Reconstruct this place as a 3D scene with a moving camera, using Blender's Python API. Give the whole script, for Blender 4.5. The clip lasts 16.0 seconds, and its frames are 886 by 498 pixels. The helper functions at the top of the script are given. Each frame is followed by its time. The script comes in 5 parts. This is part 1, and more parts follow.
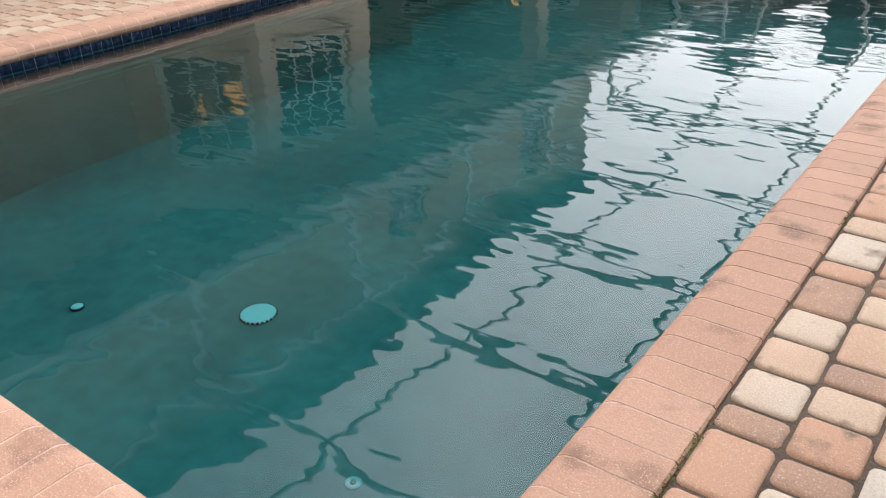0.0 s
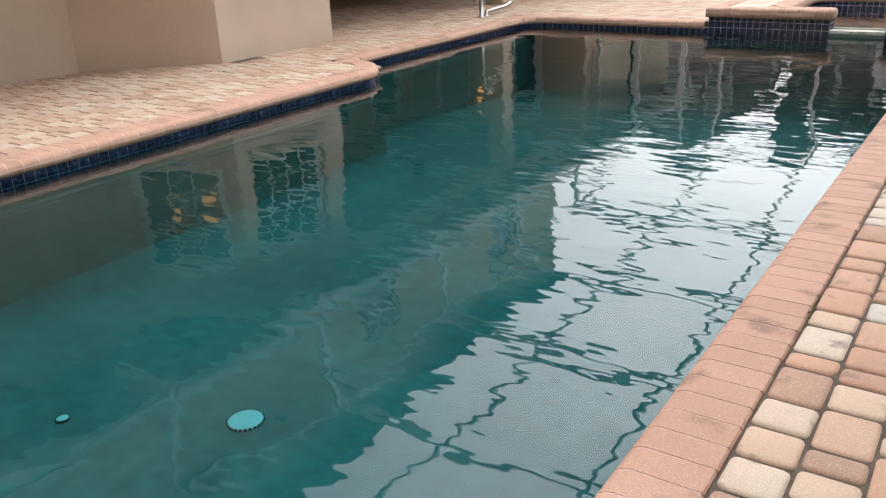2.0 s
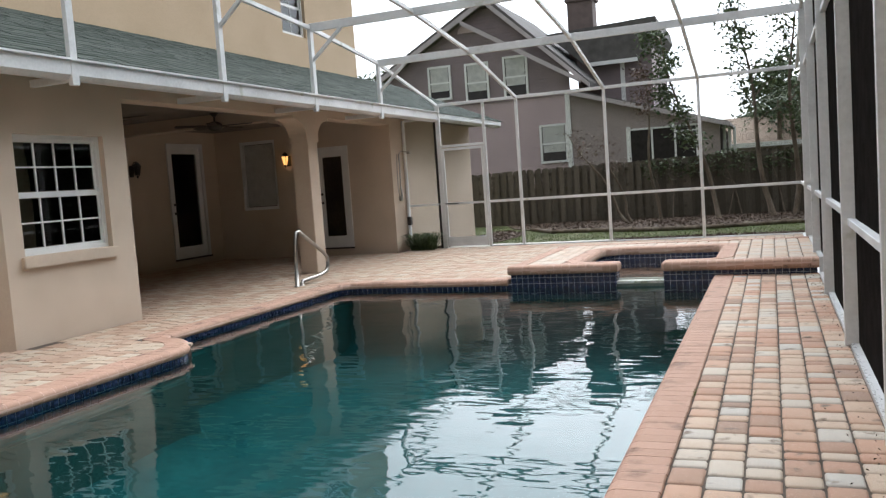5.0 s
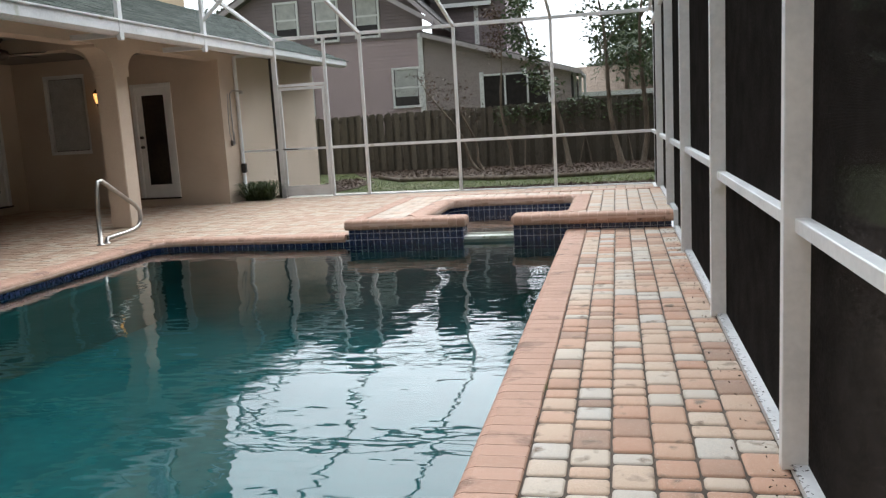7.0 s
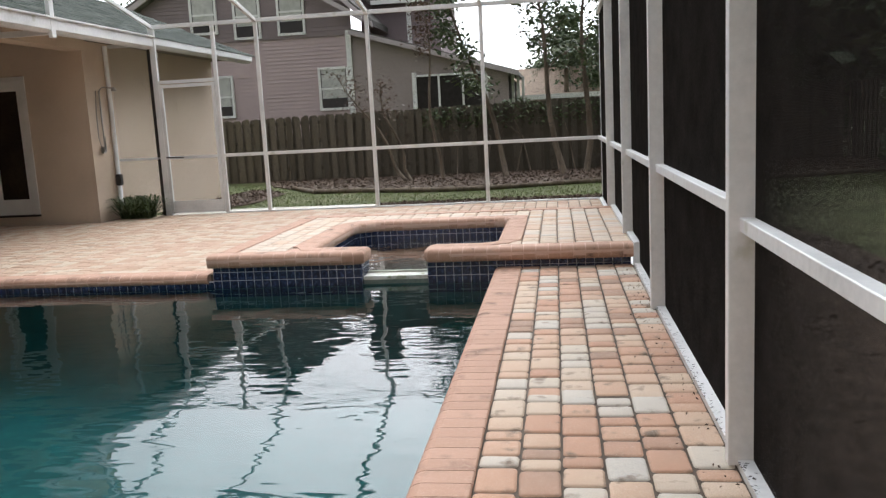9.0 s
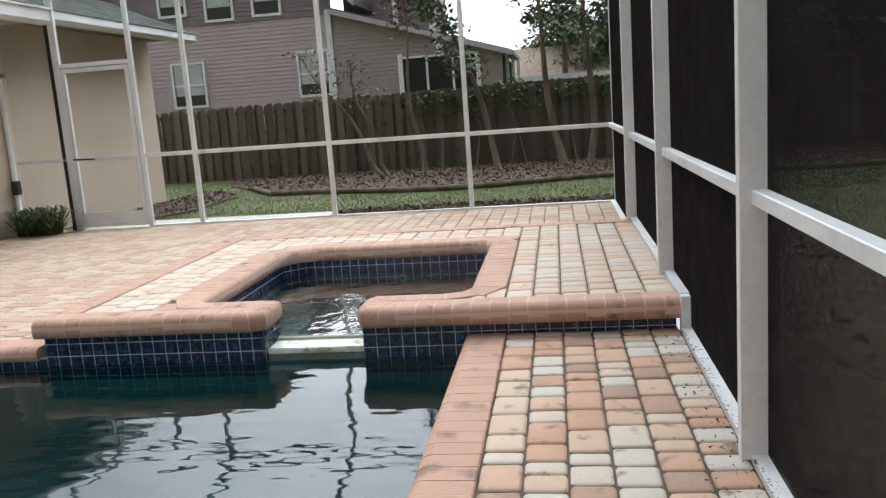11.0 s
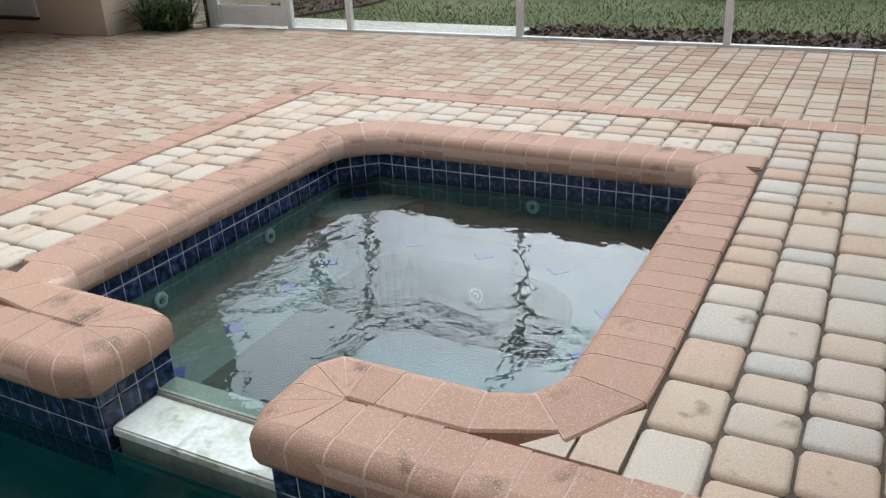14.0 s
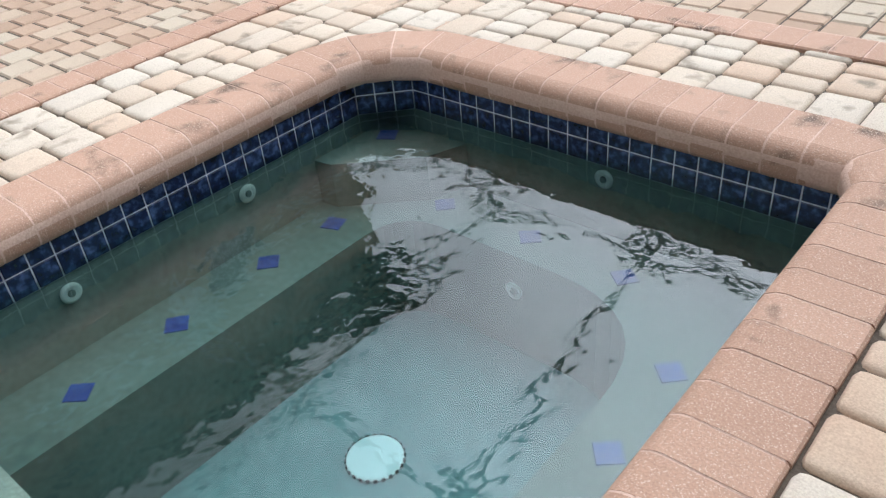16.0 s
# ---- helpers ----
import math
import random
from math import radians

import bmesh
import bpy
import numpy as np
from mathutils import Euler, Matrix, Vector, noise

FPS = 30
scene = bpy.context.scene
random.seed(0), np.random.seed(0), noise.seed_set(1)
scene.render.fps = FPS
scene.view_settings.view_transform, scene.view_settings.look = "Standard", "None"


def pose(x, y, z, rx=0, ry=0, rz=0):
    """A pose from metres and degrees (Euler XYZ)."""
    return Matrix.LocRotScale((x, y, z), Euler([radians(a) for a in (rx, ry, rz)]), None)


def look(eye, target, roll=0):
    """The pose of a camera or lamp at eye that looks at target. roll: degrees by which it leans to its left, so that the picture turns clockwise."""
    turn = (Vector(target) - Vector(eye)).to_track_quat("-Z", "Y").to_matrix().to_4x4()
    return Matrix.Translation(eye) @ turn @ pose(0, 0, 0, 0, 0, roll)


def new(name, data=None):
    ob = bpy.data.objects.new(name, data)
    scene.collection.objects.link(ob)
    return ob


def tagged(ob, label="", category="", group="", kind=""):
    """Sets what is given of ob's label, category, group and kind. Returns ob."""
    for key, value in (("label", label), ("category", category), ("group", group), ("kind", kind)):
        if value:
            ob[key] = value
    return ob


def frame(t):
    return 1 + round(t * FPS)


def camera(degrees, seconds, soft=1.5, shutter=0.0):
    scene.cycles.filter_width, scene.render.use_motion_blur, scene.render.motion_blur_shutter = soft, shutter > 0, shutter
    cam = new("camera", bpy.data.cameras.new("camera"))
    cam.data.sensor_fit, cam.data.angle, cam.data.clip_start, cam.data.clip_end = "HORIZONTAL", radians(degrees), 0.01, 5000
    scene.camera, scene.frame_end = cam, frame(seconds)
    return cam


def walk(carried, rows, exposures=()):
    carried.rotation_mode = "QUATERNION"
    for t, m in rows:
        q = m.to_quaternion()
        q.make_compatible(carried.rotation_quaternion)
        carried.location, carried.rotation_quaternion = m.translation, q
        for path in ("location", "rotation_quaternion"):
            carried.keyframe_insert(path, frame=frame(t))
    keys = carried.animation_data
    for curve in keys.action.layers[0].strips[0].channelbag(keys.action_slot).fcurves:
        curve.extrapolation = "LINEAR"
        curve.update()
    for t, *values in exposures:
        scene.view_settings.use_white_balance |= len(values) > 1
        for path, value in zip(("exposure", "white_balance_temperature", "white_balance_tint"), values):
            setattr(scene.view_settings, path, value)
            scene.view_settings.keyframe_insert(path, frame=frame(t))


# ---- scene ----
cam = camera(56.6, 16.0, soft=1.35)
PATH = [
    (0, (0.462, 0.669, 1.224), (-0.613, 2.056, 0.264), -2.2),
    (0.5, (0.501, 0.571, 1.204), (-0.515, 1.877, 0.081), -2.1),
    (1, (0.510, 0.537, 1.222), (-0.523, 1.853, 0.127), -3.0),
    (1.5, (0.484, 0.523, 1.255), (-0.583, 1.940, 0.331), -2.6),
    (2, (0.482, 0.526, 1.297), (-0.586, 2.047, 0.556), -2.4),
    (2.5, (0.505, 0.553, 1.316), (-0.526, 2.173, 0.756), -1.9),
    (3, (0.523, 0.575, 1.321), (-0.438, 2.279, 0.902), -1.4),
    (3.5, (0.545, 0.571, 1.338), (-0.354, 2.325, 1.002), -1.7),
    (5.8, (0.518, 0.766, 1.316), (-0.132, 2.653, 1.189), -4.6),
    (6, (0.526, 0.885, 1.298), (-0.081, 2.782, 1.117), -4.1),
    (6.5, (0.500, 1.273, 1.278), (-0.045, 3.181, 1.030), -2.6),
    (7, (0.421, 1.769, 1.290), (0.000, 3.699, 0.982), -3.3),
    (7.5, (0.423, 2.339, 1.283), (0.053, 4.277, 0.955), -2.9),
    (8, (0.376, 2.862, 1.295), (0.078, 4.817, 0.996), -3.6),
    (8.5, (0.402, 3.422, 1.288), (0.130, 5.381, 0.992), -3.1),
    (9, (0.386, 4.044, 1.278), (0.105, 6.000, 0.970), -3.0),
    (9.2, (0.403, 4.297, 1.256), (0.129, 6.253, 0.943), -2.9),
    (11.3, (0.378, 6.906, 1.280), (0.094, 8.855, 0.929), -4.2),
    (11.5, (0.386, 7.091, 1.277), (0.117, 9.041, 0.919), -3.8),
    (12, (0.391, 7.719, 1.272), (0.114, 9.663, 0.891), -3.9),
    (12.5, (0.430, 8.275, 1.262), (0.075, 10.197, 0.838), -3.6),
    (13, (0.439, 8.771, 1.277), (-0.100, 10.638, 0.805), -2.5),
    (13.5, (0.435, 9.303, 1.289), (-0.265, 11.086, 0.714), -2.7),
    (14, (0.394, 9.854, 1.289), (-0.479, 11.456, 0.470), -3.0),
    (14.5, (0.345, 10.272, 1.303), (-0.567, 11.720, 0.269), -2.7),
    (15, (0.348, 10.636, 1.293), (-0.654, 11.908, 0.120), -1.5),
    (15.5, (0.274, 10.901, 1.290), (-0.804, 12.080, 0.087), -3.6),
    (16, (0.255, 11.116, 1.284), (-0.869, 12.307, 0.136), -5.6),
]
walk(cam, [(t, look(eye, target, roll)) for t, eye, target, roll in PATH],
     exposures=[(0.0, -0.42, 6550, 14), (1.5, -0.42, 6550, 14), (3.0, -0.38, 6450, 13), (6.0, -0.65, 6000, 8), (8.0, -0.4, 6200, 9), (9.0, -0.5, 6300, 11), (12.0, -0.5, 6000, 6), (14.0, -0.8, 5950, 6), (16.0, -0.55, 5900, 7)])

# ---- daylight: bright overcast ----
SUN_UP, SUN_ROUND = radians(38), radians(12)
world = bpy.data.worlds.new("overcast_sky")
scene.world = world
world.use_nodes = True
wn, wl = world.node_tree.nodes, world.node_tree.links
wn.clear()
sky = wn.new("ShaderNodeTexSky")
sky.sky_type, sky.sun_disc = "NISHITA", False
sky.sun_elevation, sky.sun_rotation = SUN_UP, SUN_ROUND
sky.dust_density, sky.air_density = 4.0, 1.0
cloud_at = wn.new("ShaderNodeTexCoord")
cloud = wn.new("ShaderNodeTexNoise")
cloud.inputs["Scale"].default_value, cloud.inputs["Detail"].default_value = 2.6, 5
wl.new(cloud_at.outputs["Generated"], cloud.inputs["Vector"])
cover = wn.new("ShaderNodeValToRGB")
cover.color_ramp.elements[0].position, cover.color_ramp.elements[0].color = 0.35, (9.0, 9.2, 9.6, 1)
cover.color_ramp.elements[1].position, cover.color_ramp.elements[1].color = 0.7, (13.0, 13.2, 13.4, 1)
wl.new(cloud.outputs["Fac"], cover.inputs["Fac"])
blend = wn.new("ShaderNodeMixRGB")
blend.inputs["Fac"].default_value = 0.85
wl.new(sky.outputs["Color"], blend.inputs["Color1"])
# an overcast sky is brighter overhead than at the horizon
parts = wn.new("ShaderNodeSeparateXYZ")
wl.new(cloud_at.outputs["Generated"], parts.inputs[0])
lift = wn.new("ShaderNodeMapRange")
lift.inputs["From Min"].default_value, lift.inputs["From Max"].default_value = 0.0, 1.0
lift.inputs["To Min"].default_value, lift.inputs["To Max"].default_value = 0.8, 2.15
wl.new(parts.outputs["Z"], lift.inputs["Value"])
dome = wn.new("ShaderNodeVectorMath")
dome.operation = "SCALE"
wl.new(cover.outputs["Color"], dome.inputs[0])
wl.new(lift.outputs["Result"], dome.inputs["Scale"])
# thin cloud round the hidden sun
toward = wn.new("ShaderNodeVectorMath")
toward.operation = "DOT_PRODUCT"
toward.inputs[1].default_value = (math.sin(SUN_ROUND) * math.cos(SUN_UP), math.cos(SUN_ROUND) * math.cos(SUN_UP), math.sin(SUN_UP))
wl.new(cloud_at.outputs["Generated"], toward.inputs[0])
halo = wn.new("ShaderNodeMapRange")
halo.interpolation_type = "SMOOTHSTEP"
halo.inputs["From Min"].default_value, halo.inputs["From Max"].default_value = 0.45, 1.0
halo.inputs["To Min"].default_value, halo.inputs["To Max"].default_value = 1.0, 6.5
wl.new(toward.outputs["Value"], halo.inputs["Value"])
thin = wn.new("ShaderNodeVectorMath")
thin.operation = "SCALE"
wl.new(dome.outputs["Vector"], thin.inputs[0])
wl.new(halo.outputs["Result"], thin.inputs["Scale"])
wl.new(thin.outputs["Vector"], blend.inputs["Color2"])
back = wn.new("ShaderNodeBackground")
back.inputs["Strength"].default_value = 0.085
wl.new(blend.outputs["Color"], back.inputs["Color"])
wo = wn.new("ShaderNodeOutputWorld")
wl.new(back.outputs["Background"], wo.inputs["Surface"])

sun = new("sun", bpy.data.lights.new("sun", "SUN"))
sun.data.energy, sun.data.angle, sun.data.color = 1.45, radians(40), (1.0, 0.96, 0.9)
sun.rotation_euler = (radians(90) - SUN_UP, 0, radians(180) - SUN_ROUND)


# ---- small tools ----
def box(bm, x0, y0, z0, x1, y1, z1):
    v = [bm.verts.new(p) for p in ((x0, y0, z0), (x1, y0, z0), (x1, y1, z0), (x0, y1, z0), (x0, y0, z1), (x1, y0, z1), (x1, y1, z1), (x0, y1, z1))]
    for f in ((3, 2, 1, 0), (4, 5, 6, 7), (0, 1, 5, 4), (1, 2, 6, 5), (2, 3, 7, 6), (3, 0, 4, 7)):
        bm.faces.new([v[i] for i in f])
    return v


def boxes(*cubes):
    bm = bmesh.new()
    for c in cubes:
        box(bm, *c)
    return bm


def soft_box(x0, y0, z0, x1, y1, z1, r=0.006, n=2):
    bm = bmesh.new()
    box(bm, x0, y0, z0, x1, y1, z1)
    bmesh.ops.bevel(bm, geom=bm.edges[:], offset=r, segments=n, affect="EDGES")
    return bm


def prism(bm, outline, axis, a, b):
    """An outline of two coordinates pushed along an axis from a to b."""
    def at(p, d):
        return {"x": (d, p[0], p[1]), "y": (p[0], d, p[1]), "z": (p[0], p[1], d)}[axis]
    lo, hi = [bm.verts.new(at(p, a)) for p in outline], [bm.verts.new(at(p, b)) for p in outline]
    n = len(outline)
    bm.faces.new(lo)
    bm.faces.new(hi[::-1])
    for i in range(n):
        bm.faces.new((lo[i], hi[i], hi[(i + 1) % n], lo[(i + 1) % n]))
    bmesh.ops.recalc_face_normals(bm, faces=bm.faces[:])
    return bm


def tube(bm, points, r, n=8, r2=None):
    """A round bar along points, narrowing to r2."""
    rings = []
    pts = [Vector(p) for p in points]
    for i, p in enumerate(pts):
        d = (pts[min(i + 1, len(pts) - 1)] - pts[max(i - 1, 0)]).normalized()
        side = d.cross(Vector((0.3, 0.2, 1)) if abs(d.z) < 0.9 else Vector((1, 0, 0))).normalized()
        up = side.cross(d)
        q = r if r2 is None else r + (r2 - r) * i / (len(pts) - 1)
        rings.append([bm.verts.new(p + q * (math.cos(2 * math.pi * k / n) * side + math.sin(2 * math.pi * k / n) * up)) for k in range(n)])
    for a, b in zip(rings, rings[1:]):
        for k in range(n):
            f = bm.faces.new((a[k], a[(k + 1) % n], b[(k + 1) % n], b[k]))
            f.smooth = True
    bm.faces.new(rings[0])
    bm.faces.new(rings[-1][::-1])
    return bm


def lathe(bm, profile, cx, cy, n=20):
    rings = [[bm.verts.new((cx + r * math.cos(2 * math.pi * k / n), cy + r * math.sin(2 * math.pi * k / n), z)) for k in range(n)] for r, z in profile]
    for a, b in zip(rings, rings[1:]):
        for k in range(n):
            f = bm.faces.new((a[k], a[(k + 1) % n], b[(k + 1) % n], b[k]))
            f.smooth = True
    bm.faces.new(rings[0][::-1])
    bm.faces.new(rings[-1])
    return bm


def mesh_of(name, bm, material):
    me = bpy.data.meshes.new(name)
    bm.to_mesh(me)
    bm.free()
    me.materials.append(material)
    return me


def part(name, bm, material, parent=None, label=""):
    ob = new(name, mesh_of(name, bm, material))
    if parent is not None:
        ob.parent = parent
    return tagged(ob, label)


def piece(name, me, parent, m):
    ob = new(name, me)
    ob.parent = parent
    ob.matrix_basis = m
    return ob


def thing(name, label, category, at=(0, 0, 0), group="", kind=""):
    ob = new(name)
    ob.empty_display_size = 0.1
    ob.location = at
    return tagged(ob, label, category, group, kind)


def structure(name, bm, material, label, category):
    return tagged(part(name, bm, material), label, category, kind="structure")


# ---- materials ----
def surface(name, colors, rough=0.7, scale=6.0, fine=60.0, bump=0.2, metal=0.0, pick="", spec=0.5, depth=0.01, dirt=None, stretch=(1, 1, 1), speck=None):
    """Colours mixed by coarse and fine grain; pick: 'object' or 'island' gives each piece a colour of its own."""
    m = bpy.data.materials.new(name)
    m.use_nodes = True
    n, l = m.node_tree.nodes, m.node_tree.links
    p = n["Principled BSDF"]
    p.inputs["Roughness"].default_value, p.inputs["Metallic"].default_value = rough, metal
    p.inputs["Specular IOR Level"].default_value = spec
    geo = n.new("ShaderNodeNewGeometry")
    mp = n.new("ShaderNodeMapping")
    mp.inputs["Scale"].default_value = stretch
    l.new(geo.outputs["Position"], mp.inputs["Vector"])
    big, small = n.new("ShaderNodeTexNoise"), n.new("ShaderNodeTexNoise")
    big.inputs["Scale"].default_value, small.inputs["Scale"].default_value = scale, fine
    big.inputs["Detail"].default_value, small.inputs["Detail"].default_value = 4, 3
    l.new(mp.outputs["Vector"], big.inputs["Vector"])
    l.new(mp.outputs["Vector"], small.inputs["Vector"])
    ramp = n.new("ShaderNodeValToRGB")
    el = ramp.color_ramp.elements
    while len(el) < len(colors):
        el.new(0.5)
    for i, c in enumerate(colors):
        el[i].position = (i / max(1, len(colors) - 1)) if pick else 0.3 + 0.4 * i / max(1, len(colors) - 1)
        el[i].color = (*c, 1)
    if pick:
        src = n.new("ShaderNodeObjectInfo").outputs["Random"] if pick == "object" else geo.outputs["Random Per Island"]
        add = n.new("ShaderNodeMath")
        add.operation = "MULTIPLY_ADD"
        add.inputs[1].default_value, add.inputs[2].default_value = 0.22, -0.11
        l.new(big.outputs["Fac"], add.inputs[0])
        add2 = n.new("ShaderNodeMath")
        add2.operation = "ADD"
        l.new(src, add2.inputs[0])
        l.new(add.outputs[0], add2.inputs[1])
        l.new(add2.outputs[0], ramp.inputs["Fac"])
    else:
        l.new(big.outputs["Fac"], ramp.inputs["Fac"])
    grain = n.new("ShaderNodeMixRGB")
    grain.blend_type = "OVERLAY"
    grain.inputs["Fac"].default_value = 0.35
    l.new(ramp.outputs["Color"], grain.inputs["Color1"])
    l.new(small.outputs["Fac"], grain.inputs["Color2"])
    last = grain.outputs["Color"]
    if dirt:
        spot = n.new("ShaderNodeTexNoise")
        spot.inputs["Scale"].default_value, spot.inputs["Detail"].default_value = dirt[1], 6
        l.new(mp.outputs["Vector"], spot.inputs["Vector"])
        cut = n.new("ShaderNodeValToRGB")
        cut.color_ramp.elements[0].position, cut.color_ramp.elements[1].position = dirt[2], dirt[2] + 0.12
        l.new(spot.outputs["Fac"], cut.inputs["Fac"])
        stain = n.new("ShaderNodeMixRGB")
        l.new(cut.outputs["Color"], stain.inputs["Fac"])
        l.new(last, stain.inputs["Color1"])
        stain.inputs["Color2"].default_value = (*dirt[0], 1)
        last = stain.outputs["Color"]
    if speck:
        dots, sift, sand = n.new("ShaderNodeTexNoise"), n.new("ShaderNodeValToRGB"), n.new("ShaderNodeMixRGB")
        dots.inputs["Scale"].default_value, dots.inputs["Detail"].default_value = speck[1], 1
        sift.color_ramp.elements[0].position, sift.color_ramp.elements[1].position = speck[2], speck[2] + 0.08
        l.new(mp.outputs["Vector"], dots.inputs["Vector"])
        l.new(dots.outputs["Fac"], sift.inputs["Fac"])
        l.new(sift.outputs["Color"], sand.inputs["Fac"])
        l.new(last, sand.inputs["Color1"])
        sand.inputs["Color2"].default_value = (*speck[0], 1)
        last = sand.outputs["Color"]
    l.new(last, p.inputs["Base Color"])
    b = n.new("ShaderNodeBump")
    b.inputs["Strength"].default_value, b.inputs["Distance"].default_value = bump, depth
    l.new(small.outputs["Fac"], b.inputs["Height"])
    l.new(b.outputs["Normal"], p.inputs["Normal"])
    return m


def glow(name, color, strength):
    m = bpy.data.materials.new(name)
    m.use_nodes = True
    p = m.node_tree.nodes["Principled BSDF"]
    p.inputs["Base Color"].default_value = (*color, 1)
    p.inputs["Emission Color"].default_value, p.inputs["Emission Strength"].default_value = (*color, 1), strength
    return m


def clear_gloss(name, tint, ior, rough=0.0, waves=(), shine=1.0):
    """Clear sheet: a tinted see-through body with a mirror gloss by Fresnel; waves: (scale, height) of ripples."""
    m = bpy.data.materials.new(name)
    m.use_nodes = True
    n, l = m.node_tree.nodes, m.node_tree.links
    n.clear()
    out, mix = n.new("ShaderNodeOutputMaterial"), n.new("ShaderNodeMixShader")
    clear, gloss, fr = n.new("ShaderNodeBsdfTransparent"), n.new("ShaderNodeBsdfGlossy"), n.new("ShaderNodeFresnel")
    clear.inputs["Color"].default_value = (*tint, 1)
    gloss.inputs["Roughness"].default_value = rough
    fr.inputs["IOR"].default_value = ior
    more = n.new("ShaderNodeMath")
    more.operation, more.use_clamp = "MULTIPLY", True
    more.inputs[1].default_value = shine
    l.new(fr.outputs[0], more.inputs[0])
    l.new(more.outputs[0], mix.inputs[0])
    l.new(clear.outputs[0], mix.inputs[1])
    l.new(gloss.outputs[0], mix.inputs[2])
    l.new(mix.outputs[0], out.inputs["Surface"])
    normal = None
    for scale, height, stretch in waves:
        geo, mp, noi, b = n.new("ShaderNodeNewGeometry"), n.new("ShaderNodeMapping"), n.new("ShaderNodeTexNoise"), n.new("ShaderNodeBump")
        mp.inputs["Scale"].default_value = stretch
        noi.inputs["Scale"].default_value, noi.inputs["Detail"].default_value = scale, 1.5
        b.inputs["Strength"].default_value, b.inputs["Distance"].default_value = 1.0, height
        l.new(geo.outputs["Position"], mp.inputs["Vector"])
        l.new(mp.outputs["Vector"], noi.inputs["Vector"])
        l.new(noi.outputs["Fac"], b.inputs["Height"])
        if normal:
            l.new(normal, b.inputs["Normal"])
        normal = b.outputs["Normal"]
    if normal:
        l.new(normal, gloss.inputs["Normal"])
        l.new(normal, fr.inputs["Normal"])
    return m


PAVER = [(0.30, 0.20, 0.145), (0.44, 0.255, 0.17), (0.47, 0.31, 0.215), (0.50, 0.38, 0.28), (0.50, 0.43, 0.345), (0.47, 0.44, 0.39)]
PALE = [(0.49, 0.35, 0.255), (0.52, 0.42, 0.325), (0.53, 0.455, 0.375), (0.49, 0.385, 0.295)]
M_PAVER = surface("tumbled_paver", PAVER, 0.85, 5, 220, 0.35, pick="object", depth=0.004, dirt=((0.17, 0.125, 0.09), 9, 0.595), speck=((0.56, 0.46, 0.37), 260, 0.64))
M_PAVER_ROW = surface("tumbled_paver_row", PAVER, 0.85, 5, 220, 0.35, pick="island", depth=0.004, dirt=((0.17, 0.125, 0.09), 9, 0.595), speck=((0.56, 0.46, 0.37), 260, 0.64))
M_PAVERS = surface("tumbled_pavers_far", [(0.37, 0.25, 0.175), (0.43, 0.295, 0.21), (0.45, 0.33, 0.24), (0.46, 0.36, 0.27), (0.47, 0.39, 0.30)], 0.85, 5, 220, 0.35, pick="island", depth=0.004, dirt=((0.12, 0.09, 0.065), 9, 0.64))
M_PALE = surface("pale_pavers", PALE, 0.85, 5, 220, 0.35, pick="object", depth=0.004, dirt=((0.24, 0.19, 0.14), 9, 0.60), speck=((0.36, 0.3, 0.24), 240, 0.64))
M_SAND = surface("joint_sand", [(0.05, 0.037, 0.027), (0.11, 0.082, 0.06)], 0.95, 8, 120, 0.4)
M_COPING = surface("terracotta_coping", [(0.37, 0.215, 0.148), (0.40, 0.235, 0.163), (0.43, 0.258, 0.182)], 0.8, 3, 200, 0.5, pick="object", depth=0.003, dirt=((0.20, 0.115, 0.08), 5, 0.565), speck=((0.53, 0.37, 0.28), 260, 0.61))
M_COPING_SPA = surface("weathered_spa_coping", [(0.37, 0.215, 0.148), (0.40, 0.235, 0.163), (0.43, 0.258, 0.182)], 0.8, 3, 200, 0.5, pick="object", depth=0.003, dirt=((0.13, 0.08, 0.055), 7, 0.585), speck=((0.55, 0.40, 0.31), 260, 0.6))
M_MORTAR = surface("coping_mortar", [(0.54, 0.36, 0.28), (0.60, 0.42, 0.335)], 0.9, 9, 150, 0.3)
M_TILE = surface("navy_glazed_tile", [(0.004, 0.007, 0.02), (0.008, 0.016, 0.052), (0.055, 0.09, 0.20)], 0.22, 40, 90, 0.1, depth=0.002)
M_GROUT = surface("tile_grout", [(0.42, 0.46, 0.52), (0.6, 0.63, 0.68)], 0.9, 20, 90)
M_PLASTER = surface("pool_plaster", [(0.10, 0.195, 0.188), (0.13, 0.24, 0.228), (0.155, 0.27, 0.255)], 0.9, 1.6, 9, 0.1)
M_SPA = surface("spa_plaster", [(0.135, 0.175, 0.155), (0.165, 0.215, 0.19), (0.195, 0.245, 0.22)], 0.9, 4, 40, 0.1)
M_SPA_FLOOR = surface("spa_floor_plaster", [(0.17, 0.29, 0.30), (0.22, 0.35, 0.355)], 0.9, 4, 40, 0.1)
M_WATER = clear_gloss("pool_water", (0.19, 0.49, 0.515), 1.33, 0.0, [(1.6, 0.012, (1, 0.7, 1)), (7.0, 0.0022, (0.55, 1.3, 1))], 1.3)
M_SPA_WATER = clear_gloss("spa_water", (0.56, 0.70, 0.69), 1.33, 0.0, [(3.2, 0.0065, (1, 1, 1)), (10.0, 0.0022, (1, 1, 1)), (28.0, 0.0006, (1, 1, 1))], 2.4)
M_STUCCO = surface("beige_stucco", [(0.53, 0.43, 0.332), (0.585, 0.48, 0.375), (0.62, 0.513, 0.405)], 0.9, 1.2, 130, 0.35, depth=0.004)
